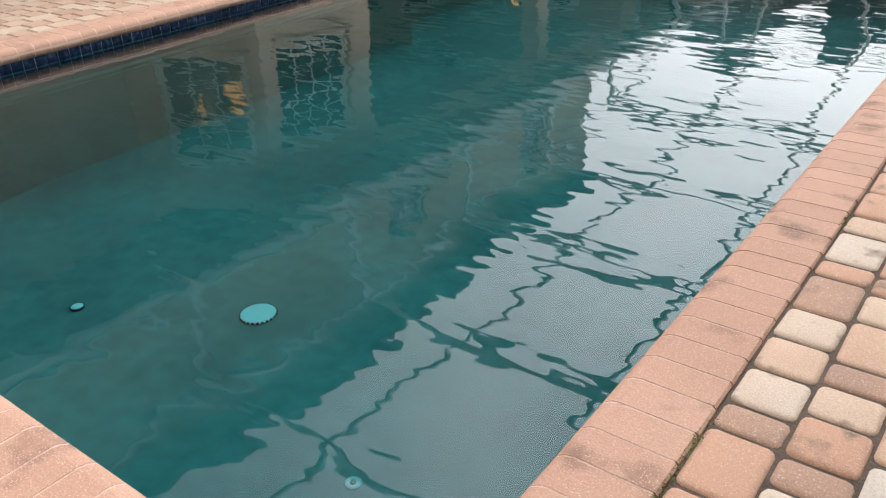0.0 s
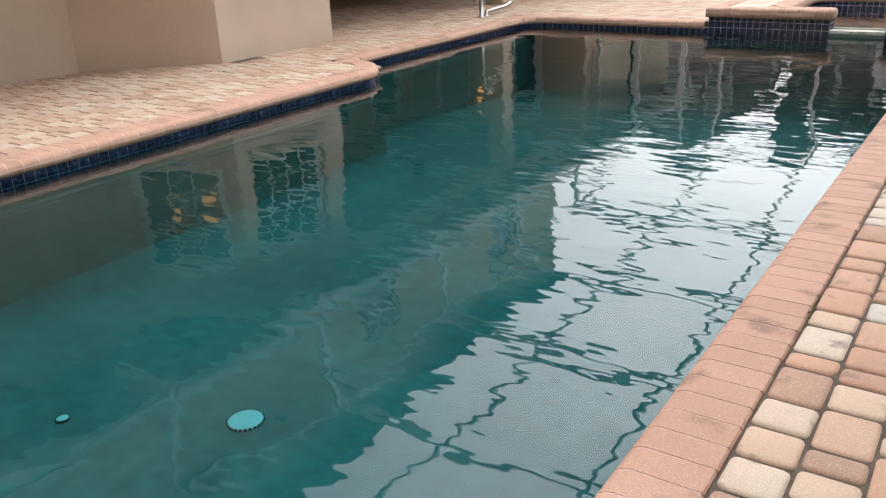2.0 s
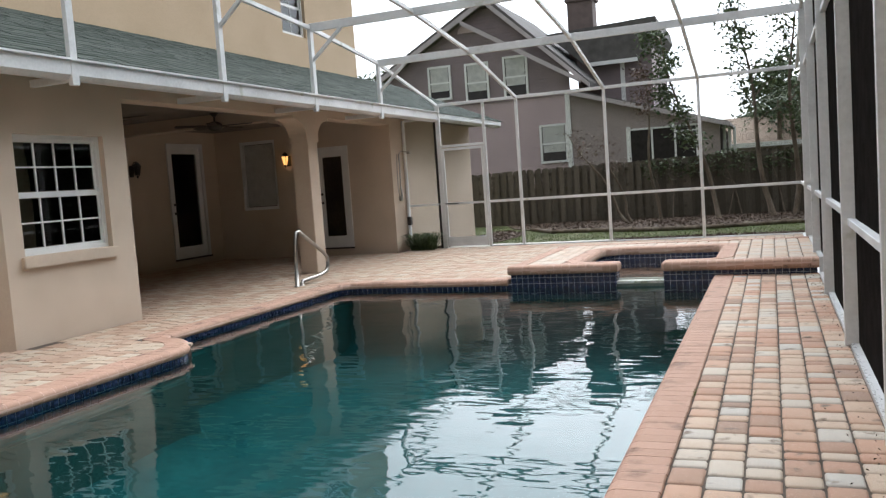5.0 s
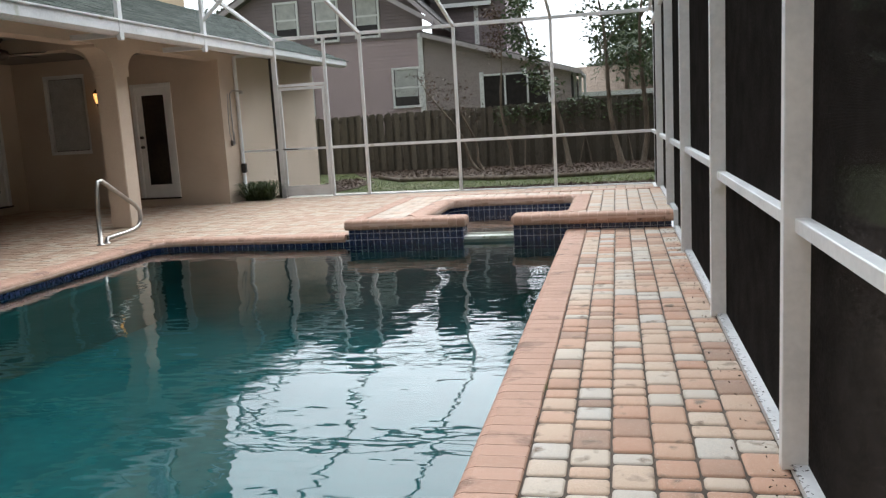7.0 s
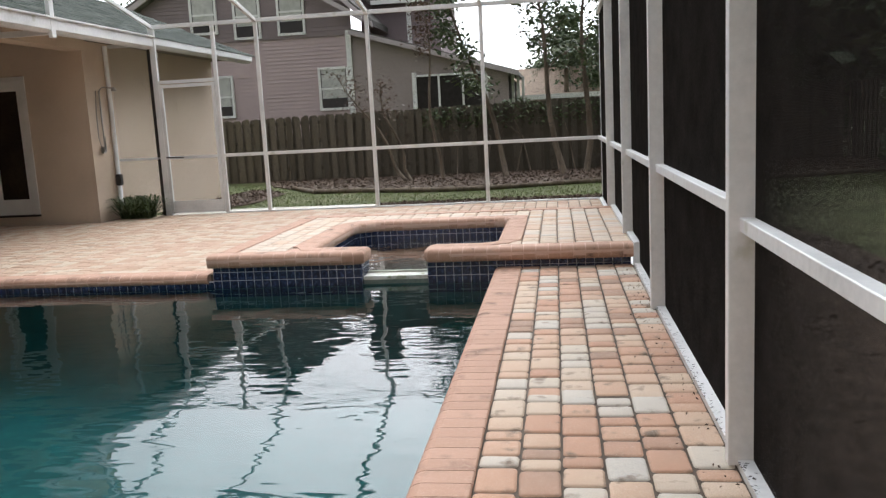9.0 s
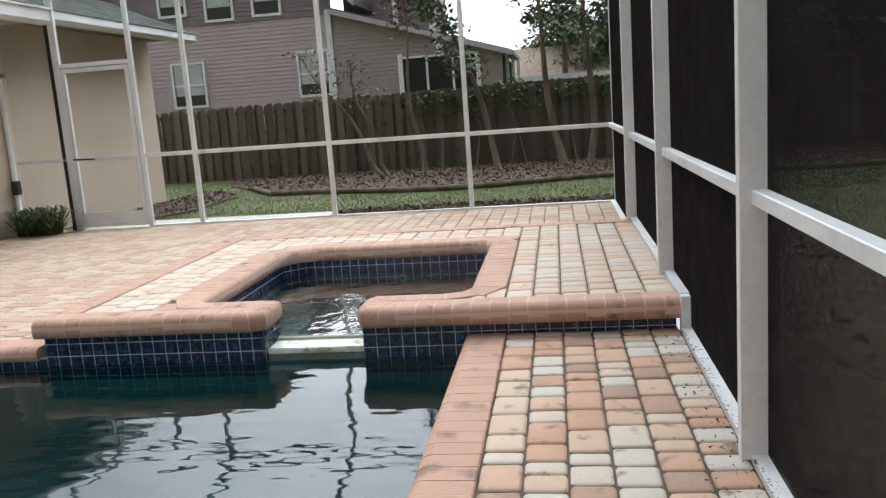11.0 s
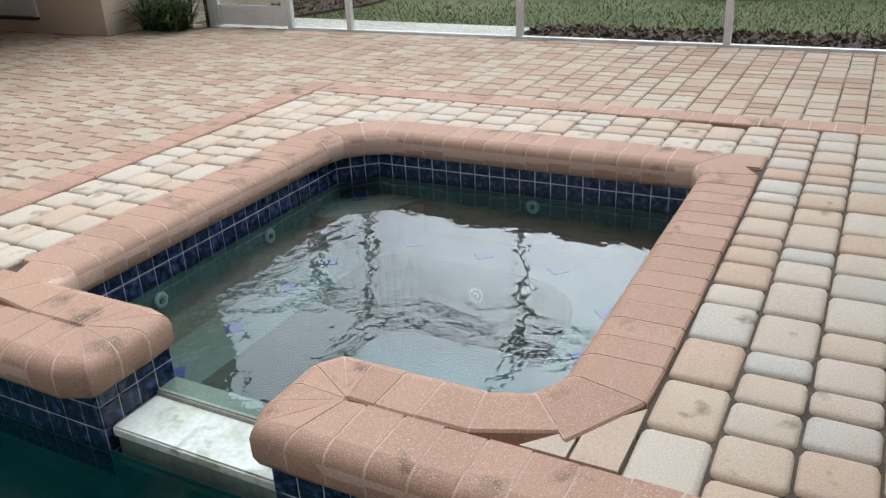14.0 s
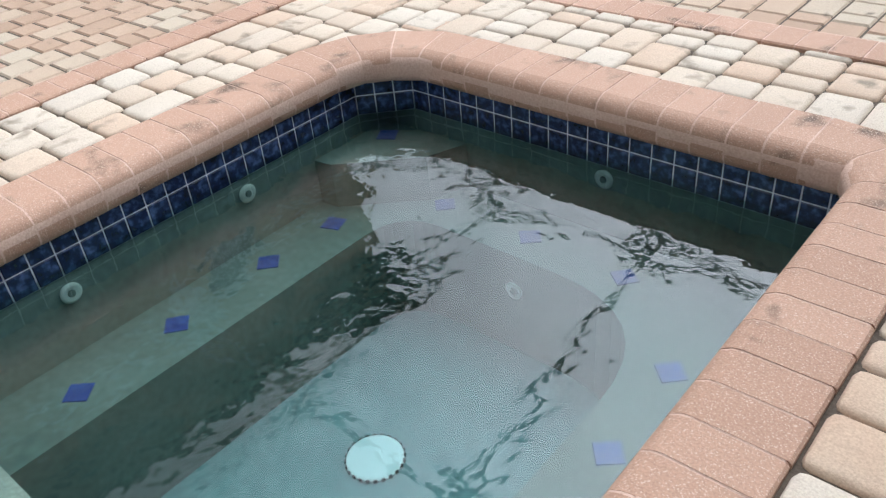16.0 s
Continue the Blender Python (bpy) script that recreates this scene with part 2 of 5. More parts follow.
M_STUCCO_UP = surface("upper_stucco", [(0.48, 0.36, 0.235), (0.53, 0.40, 0.268)], 0.9, 1.0, 130, 0.3, depth=0.004)
# ceiling colour lowered so that the lanai reads as shaded
M_CEIL = surface("ceiling_shade_dark", [(0.2, 0.175, 0.145), (0.24, 0.21, 0.175)], 0.85, 2, 80, 0.1)
M_WHITE = surface("white_paint", [(0.70, 0.70, 0.68), (0.78, 0.78, 0.76)], 0.45, 3, 60, 0.05)
M_ALU = surface("white_aluminium", [(0.62, 0.63, 0.63), (0.72, 0.73, 0.73), (0.76, 0.77, 0.77)], 0.4, 2.5, 30, 0.06, dirt=((0.34, 0.36, 0.24), 3.0, 0.66))
M_MESH = surface("black_screen_wire", [(0.028, 0.025, 0.024), (0.04, 0.036, 0.034)], 0.9, spec=0.0)
M_GLASS = clear_gloss("window_glass", (0.75, 0.78, 0.78), 1.5)
# near-black colour stands in for rooms and lamp glass without light
M_DARK = surface("unlit_dark", [(0.05, 0.045, 0.04), (0.09, 0.08, 0.07)], 0.9, 2, 30)
M_CURTAIN = surface("pale_curtain", [(0.42, 0.42, 0.4), (0.55, 0.55, 0.52)], 0.9, 5, 60)
M_DOORGLASS = surface("dark_door_glass", [(0.018, 0.015, 0.013), (0.035, 0.028, 0.022)], 0.06, 2, 20, 0.0)
M_ACCENT = surface("blue_accent_tile", [(0.02, 0.05, 0.26), (0.05, 0.11, 0.42)], 0.3, 40, 90, 0.05)
M_METAL = surface("steel", [(0.36, 0.34, 0.31), (0.46, 0.44, 0.41)], 0.3, 8, 60, 0.05, metal=1.0)
M_BLACK = surface("black_iron", [(0.015, 0.014, 0.013), (0.03, 0.028, 0.026)], 0.45, 9, 70)
M_FAN = surface("dark_wood_fan", [(0.03, 0.02, 0.014), (0.06, 0.04, 0.028)], 0.5, 6, 60)
M_SHINGLE = surface("green_grey_shingle", [(0.035, 0.047, 0.038), (0.055, 0.07, 0.058), (0.075, 0.09, 0.076)], 0.95, 3, 160, 0.5, pick="island")
M_LAWN = surface("lawn_soil", [(0.055, 0.075, 0.02), (0.08, 0.095, 0.028), (0.13, 0.125, 0.06)], 0.95, 1.2, 40, 0.6, depth=0.03)
M_BLADE = surface("grass_blade", [(0.078, 0.12, 0.02), (0.108, 0.148, 0.027), (0.16, 0.175, 0.055)], 0.7, 1.0, 30, 0.0, pick="island")
M_MULCH = surface("bark_mulch", [(0.045, 0.03, 0.02), (0.09, 0.06, 0.04), (0.14, 0.097, 0.068)], 0.95, 9, 60, 1.0, depth=0.03)
M_CHIP = surface("mulch_chip", [(0.045, 0.03, 0.02), (0.095, 0.064, 0.043), (0.17, 0.125, 0.09)], 0.95, 9, 60, 0.3, pick="island")
M_CONCRETE = surface("pale_concrete", [(0.42, 0.40, 0.34), (0.52, 0.50, 0.44)], 0.9, 3, 90, 0.3)
M_FENCE = surface("weathered_fence", [(0.07, 0.06, 0.044), (0.108, 0.094, 0.07), (0.155, 0.136, 0.105)], 0.9, 2, 40, 0.5, pick="object", stretch=(6, 6, 0.7))
M_SIDE_LO = surface("mauve_siding", [(0.45, 0.355, 0.353), (0.50, 0.395, 0.392)], 0.75, 1, 25, 0.15)
M_SIDE_UP = surface("grey_siding", [(0.21, 0.168, 0.17), (0.25, 0.20, 0.202)], 0.75, 1, 25, 0.15)
M_SIDE_MID = surface("taupe_siding", [(0.295, 0.245, 0.23), (0.345, 0.29, 0.272)], 0.75, 1, 25, 0.15)
M_TRIM = surface("grey_trim_paint", [(0.40, 0.355, 0.36), (0.46, 0.41, 0.415)], 0.6, 2, 30, 0.05)
M_ROOF = surface("grey_roof", [(0.08, 0.075, 0.07), (0.12, 0.112, 0.105)], 0.95, 3, 60, 0.4)
M_ROOF_TAN = surface("tan_roof", [(0.22, 0.165, 0.12), (0.27, 0.205, 0.15)], 0.95, 3, 60, 0.4)
M_BRICK = surface("chimney_siding", [(0.13, 0.10, 0.09), (0.17, 0.13, 0.118)], 0.9, 3, 30, 0.3)
M_TRUNK = surface("tree_bark", [(0.09, 0.07, 0.05), (0.16, 0.125, 0.09), (0.22, 0.18, 0.14)], 0.95, 6, 50, 0.6, stretch=(1, 1, 0.3))
M_LEAF = surface("tree_leaf", [(0.03, 0.055, 0.018), (0.06, 0.095, 0.03), (0.10, 0.13, 0.05)], 0.6, 1.0, 20, 0.0, pick="island")
M_LEAF_RED = surface("reddish_leaf", [(0.09, 0.05, 0.035), (0.13, 0.075, 0.05), (0.1, 0.085, 0.05)], 0.7, 1.0, 20, 0.0, pick="island")
M_LAMP = glow("lit_lamp", (1.0, 0.50, 0.13), 2.6)
M_LAMP_SOFT = glow("warm_lamp", (1.0, 0.50, 0.14), 2.2)
M_POOL_LIGHT = surface("aqua_drain_cover", [(0.80, 0.93, 0.94), (0.86, 0.97, 0.97)], 0.5, 20, 60, 0.05)
M_JET = surface("white_plastic", [(0.62, 0.66, 0.62), (0.72, 0.75, 0.71)], 0.4, 10, 60, 0.05)
M_MARBLE = surface("white_marble_spill", [(0.42, 0.44, 0.36), (0.56, 0.58, 0.52), (0.64, 0.65, 0.62)], 0.25, 9, 60, 0.1, dirt=((0.24, 0.27, 0.14), 10, 0.54))

# ---- layout, in metres ----
WATER, SPA_WATER, TOP = -0.122, -0.034, 0.175
FRAMES = [-2.6, -0.2, 2.2, 4.73, 6.98, 9.41, 11.67, 13.94]
RISE = dict(zip(FRAMES, (4.05, 4.05, 4.05, 4.05, 4.05, 3.98, 3.81, 3.53)))
BACK, SIDE, EAVE, GUT = 16.58, 1.0, 2.95, -5.85
POSTS = [-5.85, -4.85, -4.15, -2.40, -0.675, 1.07]


def rounded(points, radii):
    """A polyline with its inner corners rounded."""
    out = [Vector(points[0])]
    for a, b, c, r in zip(points, points[1:], points[2:], radii):
        a, b, c = Vector(a), Vector(b), Vector(c)
        u, w = (a - b).normalized(), (c - b).normalized()
        p, q = b + u * r, b + w * r
        for k in range(9):
            s = k / 8
            out.append((1 - s) ** 2 * p + 2 * s * (1 - s) * b + s * s * q)
    out.append(Vector(points[-1]))
    return out


def stations(points, step):
    """Points and directions at even steps along a polyline."""
    lengths = [(b - a).length for a, b in zip(points, points[1:])]
    total = sum(lengths)
    n = max(1, round(total / step))
    res = []
    for i in range(n + 1):
        d, k = total * i / n, 0
        while k < len(lengths) - 1 and d > lengths[k]:
            d -= lengths[k]
            k += 1
        a, b = points[k], points[k + 1]
        res.append((a + (b - a) * min(1, d / max(1e-6, lengths[k])), (b - a).normalized()))
    for i in range(1, n):
        t = (res[i + 1][0] - res[i - 1][0]).normalized()
        res[i] = (res[i][0], t)
    return res


NOSE = [(0.035, -0.078), (0.012, -0.072), (0.001, -0.05), (0.0, -0.034), (0.009, -0.014), (0.03, -0.001), (0.05, 0.004)]


def loft(bm, a, b, side, width, z, shrink, thick=0.085, hubs=()):
    """One bullnose block between two stations; near a hub (x0, x1, centre) it narrows to that centre."""
    rings = []
    for (p, t), s in ((a, shrink), (b, -shrink)):
        across, q, deep = Vector((-t.y, t.x)) * side, p + t * s, width
        for x0, x1, hub in hubs:
            if x0 < p.x < x1 and p.y < 11.4:
                across, deep = (Vector(hub) - q).normalized(), (Vector(hub) - q).length - 0.004
        prof = [(u, h if h > -0.04 else h - (thick - 0.078)) for u, h in NOSE] + [(deep - 0.006, 0.004), (deep, -0.002), (deep, -thick)]
        rings.append([bm.verts.new((q.x + across.x * u, q.y + across.y * u, z + h)) for u, h in prof])
    n = len(rings[0])
    for k in range(n):
        bm.faces.new((rings[0][k], rings[0][(k + 1) % n], rings[1][(k + 1) % n], rings[1][k])).smooth = k < n - 4
    for cap in (bm.faces.new(rings[0][::-1]), bm.faces.new(rings[1])):
        for e in cap.edges:
            e.smooth = False
    bmesh.ops.recalc_face_normals(bm, faces=bm.faces[:])


def coping(points, side, width, z, parent, step=0.107, thick=0.085, hubs=(), material=None, width_at=None):
    st = stations(points, step)
    bed = bmesh.new()
    for a, b in zip(st, st[1:]):
        bm = bmesh.new()
        w = width_at((a[0] + b[0]) / 2) if width_at else width
        loft(bm, a, b, side, w + random.uniform(-0.002, 0.002), z + random.uniform(0.0004, 0.0016), 0.0032, thick, hubs)
        part("coping_brick", bm, material or M_COPING, parent)
        loft(bed, a, b, side, w - 0.004, z - 0.0003, -0.0005, thick - 0.002, hubs)
    return part("mortar_bed", bed, M_MORTAR, parent)


def paver_mesh(w, d, h=0.05, r=0.012):
    """A tumbled block: rounded corners in plan and a worn top edge."""
    bm = bmesh.new()
    def ring(ins, z):
        c = 0.019 - ins * 0.6
        x, y = w / 2 - ins - c, d / 2 - ins - c
        return [bm.verts.new((sx * x + c * math.cos(radians(a)), sy * y + c * math.sin(radians(a)), z))
                for sx, sy, a0 in ((1, 1, 0), (-1, 1, 90), (-1, -1, 180), (1, -1, 270)) for a in (a0, a0 + 45, a0 + 90)]
    rings = [ring(0, -h), ring(0.0, -r), ring(r * 0.35, -r * 0.3), ring(r * 1.25, 0)]
    for p, q in zip(rings, rings[1:]):
        for k in range(12):
            bm.faces.new((p[k], p[(k + 1) % 12], q[(k + 1) % 12], q[k])).smooth = p is not rings[0]
    bm.faces.new(rings[-1]).smooth = True
    return bm


PITCH = 0.1585
LENGTHS = [0.105, 0.132, 0.158, 0.158, 0.21]
ROUND_BM = {d: paver_mesh(PITCH - 0.007, d - 0.007) for d in set(LENGTHS)}
PAVER_ME = {d: mesh_of("paver", paver_mesh(PITCH - 0.007, d - 0.007), M_PAVER) for d in set(LENGTHS)}
M_MIXED = surface("mixed_pavers", PAVER[2:] + PALE, 0.85, 5, 220, 0.35, pick="object", depth=0.004, dirt=((0.15, 0.11, 0.07), 9, 0.66))
MIXED_ME = {d: mesh_of("paver", paver_mesh(PITCH - 0.007, d - 0.007), M_MIXED) for d in set(LENGTHS)}
PALE_ME = {d: mesh_of("paver", paver_mesh(PITCH - 0.007, d - 0.007), M_PALE) for d in set(LENGTHS)}


def pave(x0, x1, y0, y1, z, parent, meshes=None, bm=None, allowed=None, along="y", rounded_tops=False):
    """Columns of tumbled pavers of mixed lengths, as pieces (meshes) or joined into bm."""
    if along == "x":
        x0, x1, y0, y1 = y0, y1, x0, x1
    n = max(1, round((x1 - x0) / PITCH))
    for i in range(n):
        x = x0 + (i + 0.5) * (x1 - x0) / n
        y = y0 - random.random() * 0.1
        while y < y1 + 0.03:
            d = random.choice(LENGTHS)
            c = (x, y + d / 2) if along == "y" else (y + d / 2, x)
            y += d
            if not (y0 - 0.03 < y - d / 2 < y1 + 0.05) or (allowed and not allowed(*c)):
                continue
            turn = random.uniform(-1.2, 1.2) + (90 if along == "x" else 0)
            m = pose(c[0], c[1], z + random.uniform(-0.003, 0.001), random.uniform(-0.5, 0.5), random.uniform(-0.5, 0.5), turn)
            if meshes:
                piece("paver", meshes[d], parent, m)
            elif rounded_tops:
                src = ROUND_BM[d]
                at = {v: bm.verts.new(m @ v.co) for v in src.verts}
                for f in src.faces:
                    bm.faces.new([at[v] for v in f.verts]).smooth = f.smooth
            else:
                w, e, r = PITCH / 2 - 0.0033, d / 2 - 0.0033, 0.009
                ring = []
                for ins, h in ((0, -0.03), (0, -r), (r, 0)):
                    ring.append([bm.verts.new(m @ Vector((sx * (w - ins), sy * (e - ins), h))) for sx, sy in ((-1, -1), (1, -1), (1, 1), (-1, 1))])
                for p, q in zip(ring, ring[1:]):
                    for k in range(4):
                        bm.faces.new((p[k], p[(k + 1) % 4], q[(k + 1) % 4], q[k]))
                bm.faces.new(ring[2])


# ---- ground and pool deck ----
bm = bmesh.new()
R = 400
hole = (-12.0, -4.0, 1.09, BACK + 0.03)
for x0, y0, x1, y1 in ((-R, -R, R, hole[1]), (-R, hole[3], R, R), (-R, hole[1], hole[0], hole[3]), (hole[2], hole[1], R, hole[3])):
    bm.faces.new([bm.verts.new((x, y, -0.07)) for x, y in ((x0, y0), (x1, y0), (x1, y1), (x0, y1))])
structure("ground", bm, M_LAWN, "flat green lawn soil reaching to the horizon", "ground")

S0, S1 = -0.25, -0.0085
floor = structure("floor", boxes((-0.1, -4, S0, 1.09, 11.04, S1), (-12, -4, S0, -0.1, 1.22, S1), (-12, 1.22, S0, -4.64, 6.86, S1), (-12, 6.86, S0, -5.34, 11.1, S1),
                                 (-12, 11.1, S0, -2.72, BACK + 0.03, S1), (-2.72, 13.94, S0, 1.09, BACK + 0.03, S1)), M_SAND,
                  "sand-jointed deck of tumbled pavers in cream, tan and pink", "floor")

# ---- pool shell ----
POOL = rounded([(-0.18, 11.05), (-0.18, 1.28), (-4.54, 1.28), (-4.54, 6.78), (-4.9, 7.12), (-5.22, 7.16), (-5.25, 11.02), (-2.79, 11.02)], [0.22, 0.22, 0.25, 0.15, 0.1, 0.3])
pool = thing("swimming_pool", "swimming pool with teal plaster and still water", "pool", kind="structure")
wall_line = []
for i, p in enumerate(POOL):
    t = (POOL[min(i + 1, len(POOL) - 1)] - POOL[max(i - 1, 0)]).normalized()
    wall_line.append(p + Vector((-t.y, t.x)) * 0.03)
wall_line[0] = Vector((-0.15, 11.055))
wall_line[-1] = Vector((-2.74, 11.055))
DEEP = -1.0
bm = bmesh.new()
up = [bm.verts.new((p.x, p.y, -0.12 if i in (0, len(wall_line) - 1) else -0.03)) for i, p in enumerate(wall_line)]
mid = [bm.verts.new((p.x, p.y, DEEP + 0.5)) for p in wall_line]
cen = Vector((-2.6, 6.0))
coves = [[bm.verts.new((*(p + (cen - p).normalized() * 0.6 * (1 - math.cos(c * math.pi / 10))), DEEP + 0.5 - 0.5 * math.sin(c * math.pi / 10))) for p in wall_line] for c in range(1, 6)]
low = coves[-1]
levels = [up, mid] + coves
for a, b in zip(levels, levels[1:]):
    for k in range(len(a)):
        j = (k + 1) % len(a)
        bm.faces.new((a[k], a[j], b[j], b[k])).smooth = a is not up
bm.faces.new(low)
bmesh.ops.recalc_face_normals(bm, faces=bm.faces[:])
part("plaster_shell", bm, M_PLASTER, pool)
bm = bmesh.new()
top = bm.faces.new([bm.verts.new((p.x, p.y, WATER)) for p in wall_line])
top.normal_update()
if top.normal.z < 0:
    top.normal_flip()
water = tagged(part("pool_water", bm, M_WATER), "clear teal pool water with small ripples", "water", kind="structure")
water.visible_shadow = False
part("ledge", soft_box(-4.575, 1.5, DEEP, -4.47, 6.7, -0.27, 0.02), M_SPA, pool, "pale underwater ledge along the wall")
part("ledge", soft_box(-5.275, 7.3, DEEP, -5.12, 10.9, -0.28, 0.02), M_SPA, pool, "pale underwater ledge along the wall")

rim = thing("pool_coping", "terracotta bullnose brick coping around the pool", "coping", kind="structure")
coping(POOL, 1, 0.235, 0.0, rim)


def tile_mesh(s=0.0718):
    bm = bmesh.new()
    h = s / 2
    a = [bm.verts.new((x, 0.003, z)) for x, z in ((-h, -h), (h, -h), (h, h), (-h, h))]
    b = [bm.verts.new((x, 0, z)) for x, z in ((-h, -h), (h, -h), (h, h), (-h, h))]
    g = h - 0.0025
    e = [bm.verts.new((x, -0.002, z)) for x, z in ((-g, -g), (g, -g), (g, g), (-g, g))]
    for p, q in ((a, b), (b, e)):
        for k in range(4):
            bm.faces.new((p[k], p[(k + 1) % 4], q[(k + 1) % 4], q[k]))
    bm.faces.new(e)
    bmesh.ops.recalc_face_normals(bm, faces=bm.faces[:])
    return bm


TILE_ME = mesh_of("tile", tile_mesh(), M_TILE)
TILE = 0.077


def tiling(a, b, z_top, rows, parent):
    """Square tiles on a wall from a to b, seen from the right of that way, with grout behind."""
    a, b = Vector(a), Vector(b)
    n = max(1, round((b - a).length / TILE))
    ang = math.degrees(math.atan2((b - a).y, (b - a).x))
    m = pose(a.x, a.y, 0, 0, 0, ang)
    L = (b - a).length
    g = boxes((0, 0.002, z_top - rows * TILE, L, 0.012, z_top))
    g.transform(m)
    part("grout", g, M_GROUT, parent)
    for r in range(rows):
        for i in range(n):
            piece("tile", TILE_ME, parent, m @ Matrix.Translation(((i + 0.5) * L / n, 0.0, z_top - (r + 0.5) * TILE)) @ Matrix.Diagonal((L / n / TILE, 1, 1, 1)))


# waterline tiles of the pool, two rows, joined
bm, gr = bmesh.new(), bmesh.new()
src = tile_mesh()
st = stations(wall_line, TILE)
for (p, t), (q, _) in zip(st, st[1:]):
    c, d = (p + q) / 2, (q - p).normalized()
    nrm = Vector((-d.y, d.x))
    for r in range(2):
        z = -0.068 - (r + 0.5) * TILE
        m = Matrix.Translation((c.x - nrm.x * 0.008, c.y - nrm.y * 0.008, z)) @ pose(0, 0, 0, 0, 0, math.degrees(math.atan2(d.y, d.x)))
        vs = {v: bm.verts.new(m @ v.co) for v in src.verts}
        for f in src.faces:
            bm.faces.new([vs[v] for v in f.verts])
    bmp = [gr.verts.new((s.x - nrm.x * 0.005, s.y - nrm.y * 0.005, h)) for s, h in ((p, -0.225), (q, -0.225), (q, -0.06), (p, -0.06))]
    gr.faces.new(bmp)
tagged(part("waterline_tiles", bm, M_TILE, pool, "navy glazed waterline tiles"), kind="stuff")
part("grout", gr, M_GROUT, pool)


def drain(name, x, y, z, r, parent_label, group=""):
    d = thing(name, parent_label, "drain cover", (x, y, z), group)
    part("cover", lathe(bmesh.new(), [(r * 0.95, 0), (r, 0.006), (r * 0.97, 0.011), (r * 0.85, 0.014), (0.01, 0.017)], 0, 0, 28), M_POOL_LIGHT, d)
    for k in range(24):
        a = k * math.pi / 12
        s = soft_box(-0.006, -0.003, 0.0, 0.006, 0.003, 0.012, 0.001, 1)
        s.transform(Matrix.Translation((r * math.cos(a), r * math.sin(a), 0.002)) @ pose(0, 0, 0, 0, 0, math.degrees(a) + 90))
        part("slot", s, M_BLACK, d)
    return d


drain("drain_cover", -2.39, 2.83, DEEP, 0.092, "round aqua drain cover on the pool floor")
drain("return_cover", -3.22, 2.35, DEEP, 0.034, "small round aqua cover on the pool floor")


def jet(x, y, z, m_turn, where):
    j = thing("water_jet", "white ring-shaped water jet " + where, "jet", (x, y, z), "jets")
    bm = bmesh.new()
    lathe(bm, [(0.032, 0), (0.034, 0.006), (0.024, 0.012), (0.016, 0.008)], 0, 0, 20)
    bm.transform(m_turn)
    part("ring", bm, M_JET, j)
    bm = bmesh.new()
    lathe(bm, [(0.013, 0.006), (0.010, 0.014)], 0, 0, 14)
    bm.transform(m_turn)
    part("nozzle", bm, M_SPA, j)


# ---- raised spa platform ----
spa = thing("spa_platform", "raised spa with terracotta coping and navy tiled wall", "spa", kind="structure")
B = -1.02
core = boxes((-2.74, 11.062, B, -1.36, 11.33, TOP - 0.08), (-0.76, 11.062, B, 0.98, 11.33, TOP - 0.08), (-2.74, 11.33, B, -1.905, 13.97, TOP - 0.014), (-0.145, 11.33, B, 0.98, 13.97, TOP - 0.014),
             (-1.905, 13.165, B, -0.145, 13.97, TOP - 0.014), (-2.5, 11.2, TOP - 0.08, -2.1, 11.33, TOP - 0.014), (0.05, 11.15, TOP - 0.08, 0.98, 11.33, TOP - 0.014))
part("core", core, M_SAND, spa)
# plaster lining, floor, benches
part("lining", boxes((-1.91, 11.325, -0.8, -1.895, 13.17, -0.05), (-0.155, 11.325, -0.8, -0.14, 13.17, -0.05), (-1.91, 13.155, -0.8, -0.14, 13.17, -0.05),
                     (-1.91, 11.32, -0.8, -0.14, 11.336, -0.1)), M_SPA, spa)
part("spa_floor", boxes((-1.9, 11.33, -0.82, -0.15, 13.16, -0.74)), M_SPA_FLOOR, spa, "light aqua spa floor")
bench = bmesh.new()
inner = rounded([(-1.6, 11.34), (-1.6, 12.88), (-0.52, 12.88), (-0.52, 11.34)], [0.2, 0.42])
outer = [(-0.152, 11.34), (-0.152, 13.158), (-1.897, 13.158), (-1.897, 11.34)]
prism(bench, [(p.x, p.y) for p in inner] + outer, "z", -0.76, -0.32)
part("bench", bench, M_SPA, spa, "pale plaster bench seat under water")
bench = bmesh.new()
prism(bench, [(-1.896, 13.157), (-1.896, 12.76), (-1.82, 12.77), (-1.56, 13.0), (-1.50, 13.157)], "z", -0.32, -0.14)
part("corner_step", bench, M_SPA, spa, "higher plaster corner step")
bm = bmesh.new()
bm.faces.new([bm.verts.new((x, y, SPA_WATER)) for x, y in ((-1.9, 11.3), (-1.356, 11.3), (-1.356, 11.255), (-0.764, 11.255), (-0.764, 11.3), (-0.15, 11.3), (-0.15, 13.16), (-1.9, 13.16))])
w2 = tagged(part("spa_water", bm, M_SPA_WATER), "clear rippled spa water reflecting the sky", "water", kind="structure")
w2.visible_shadow = False
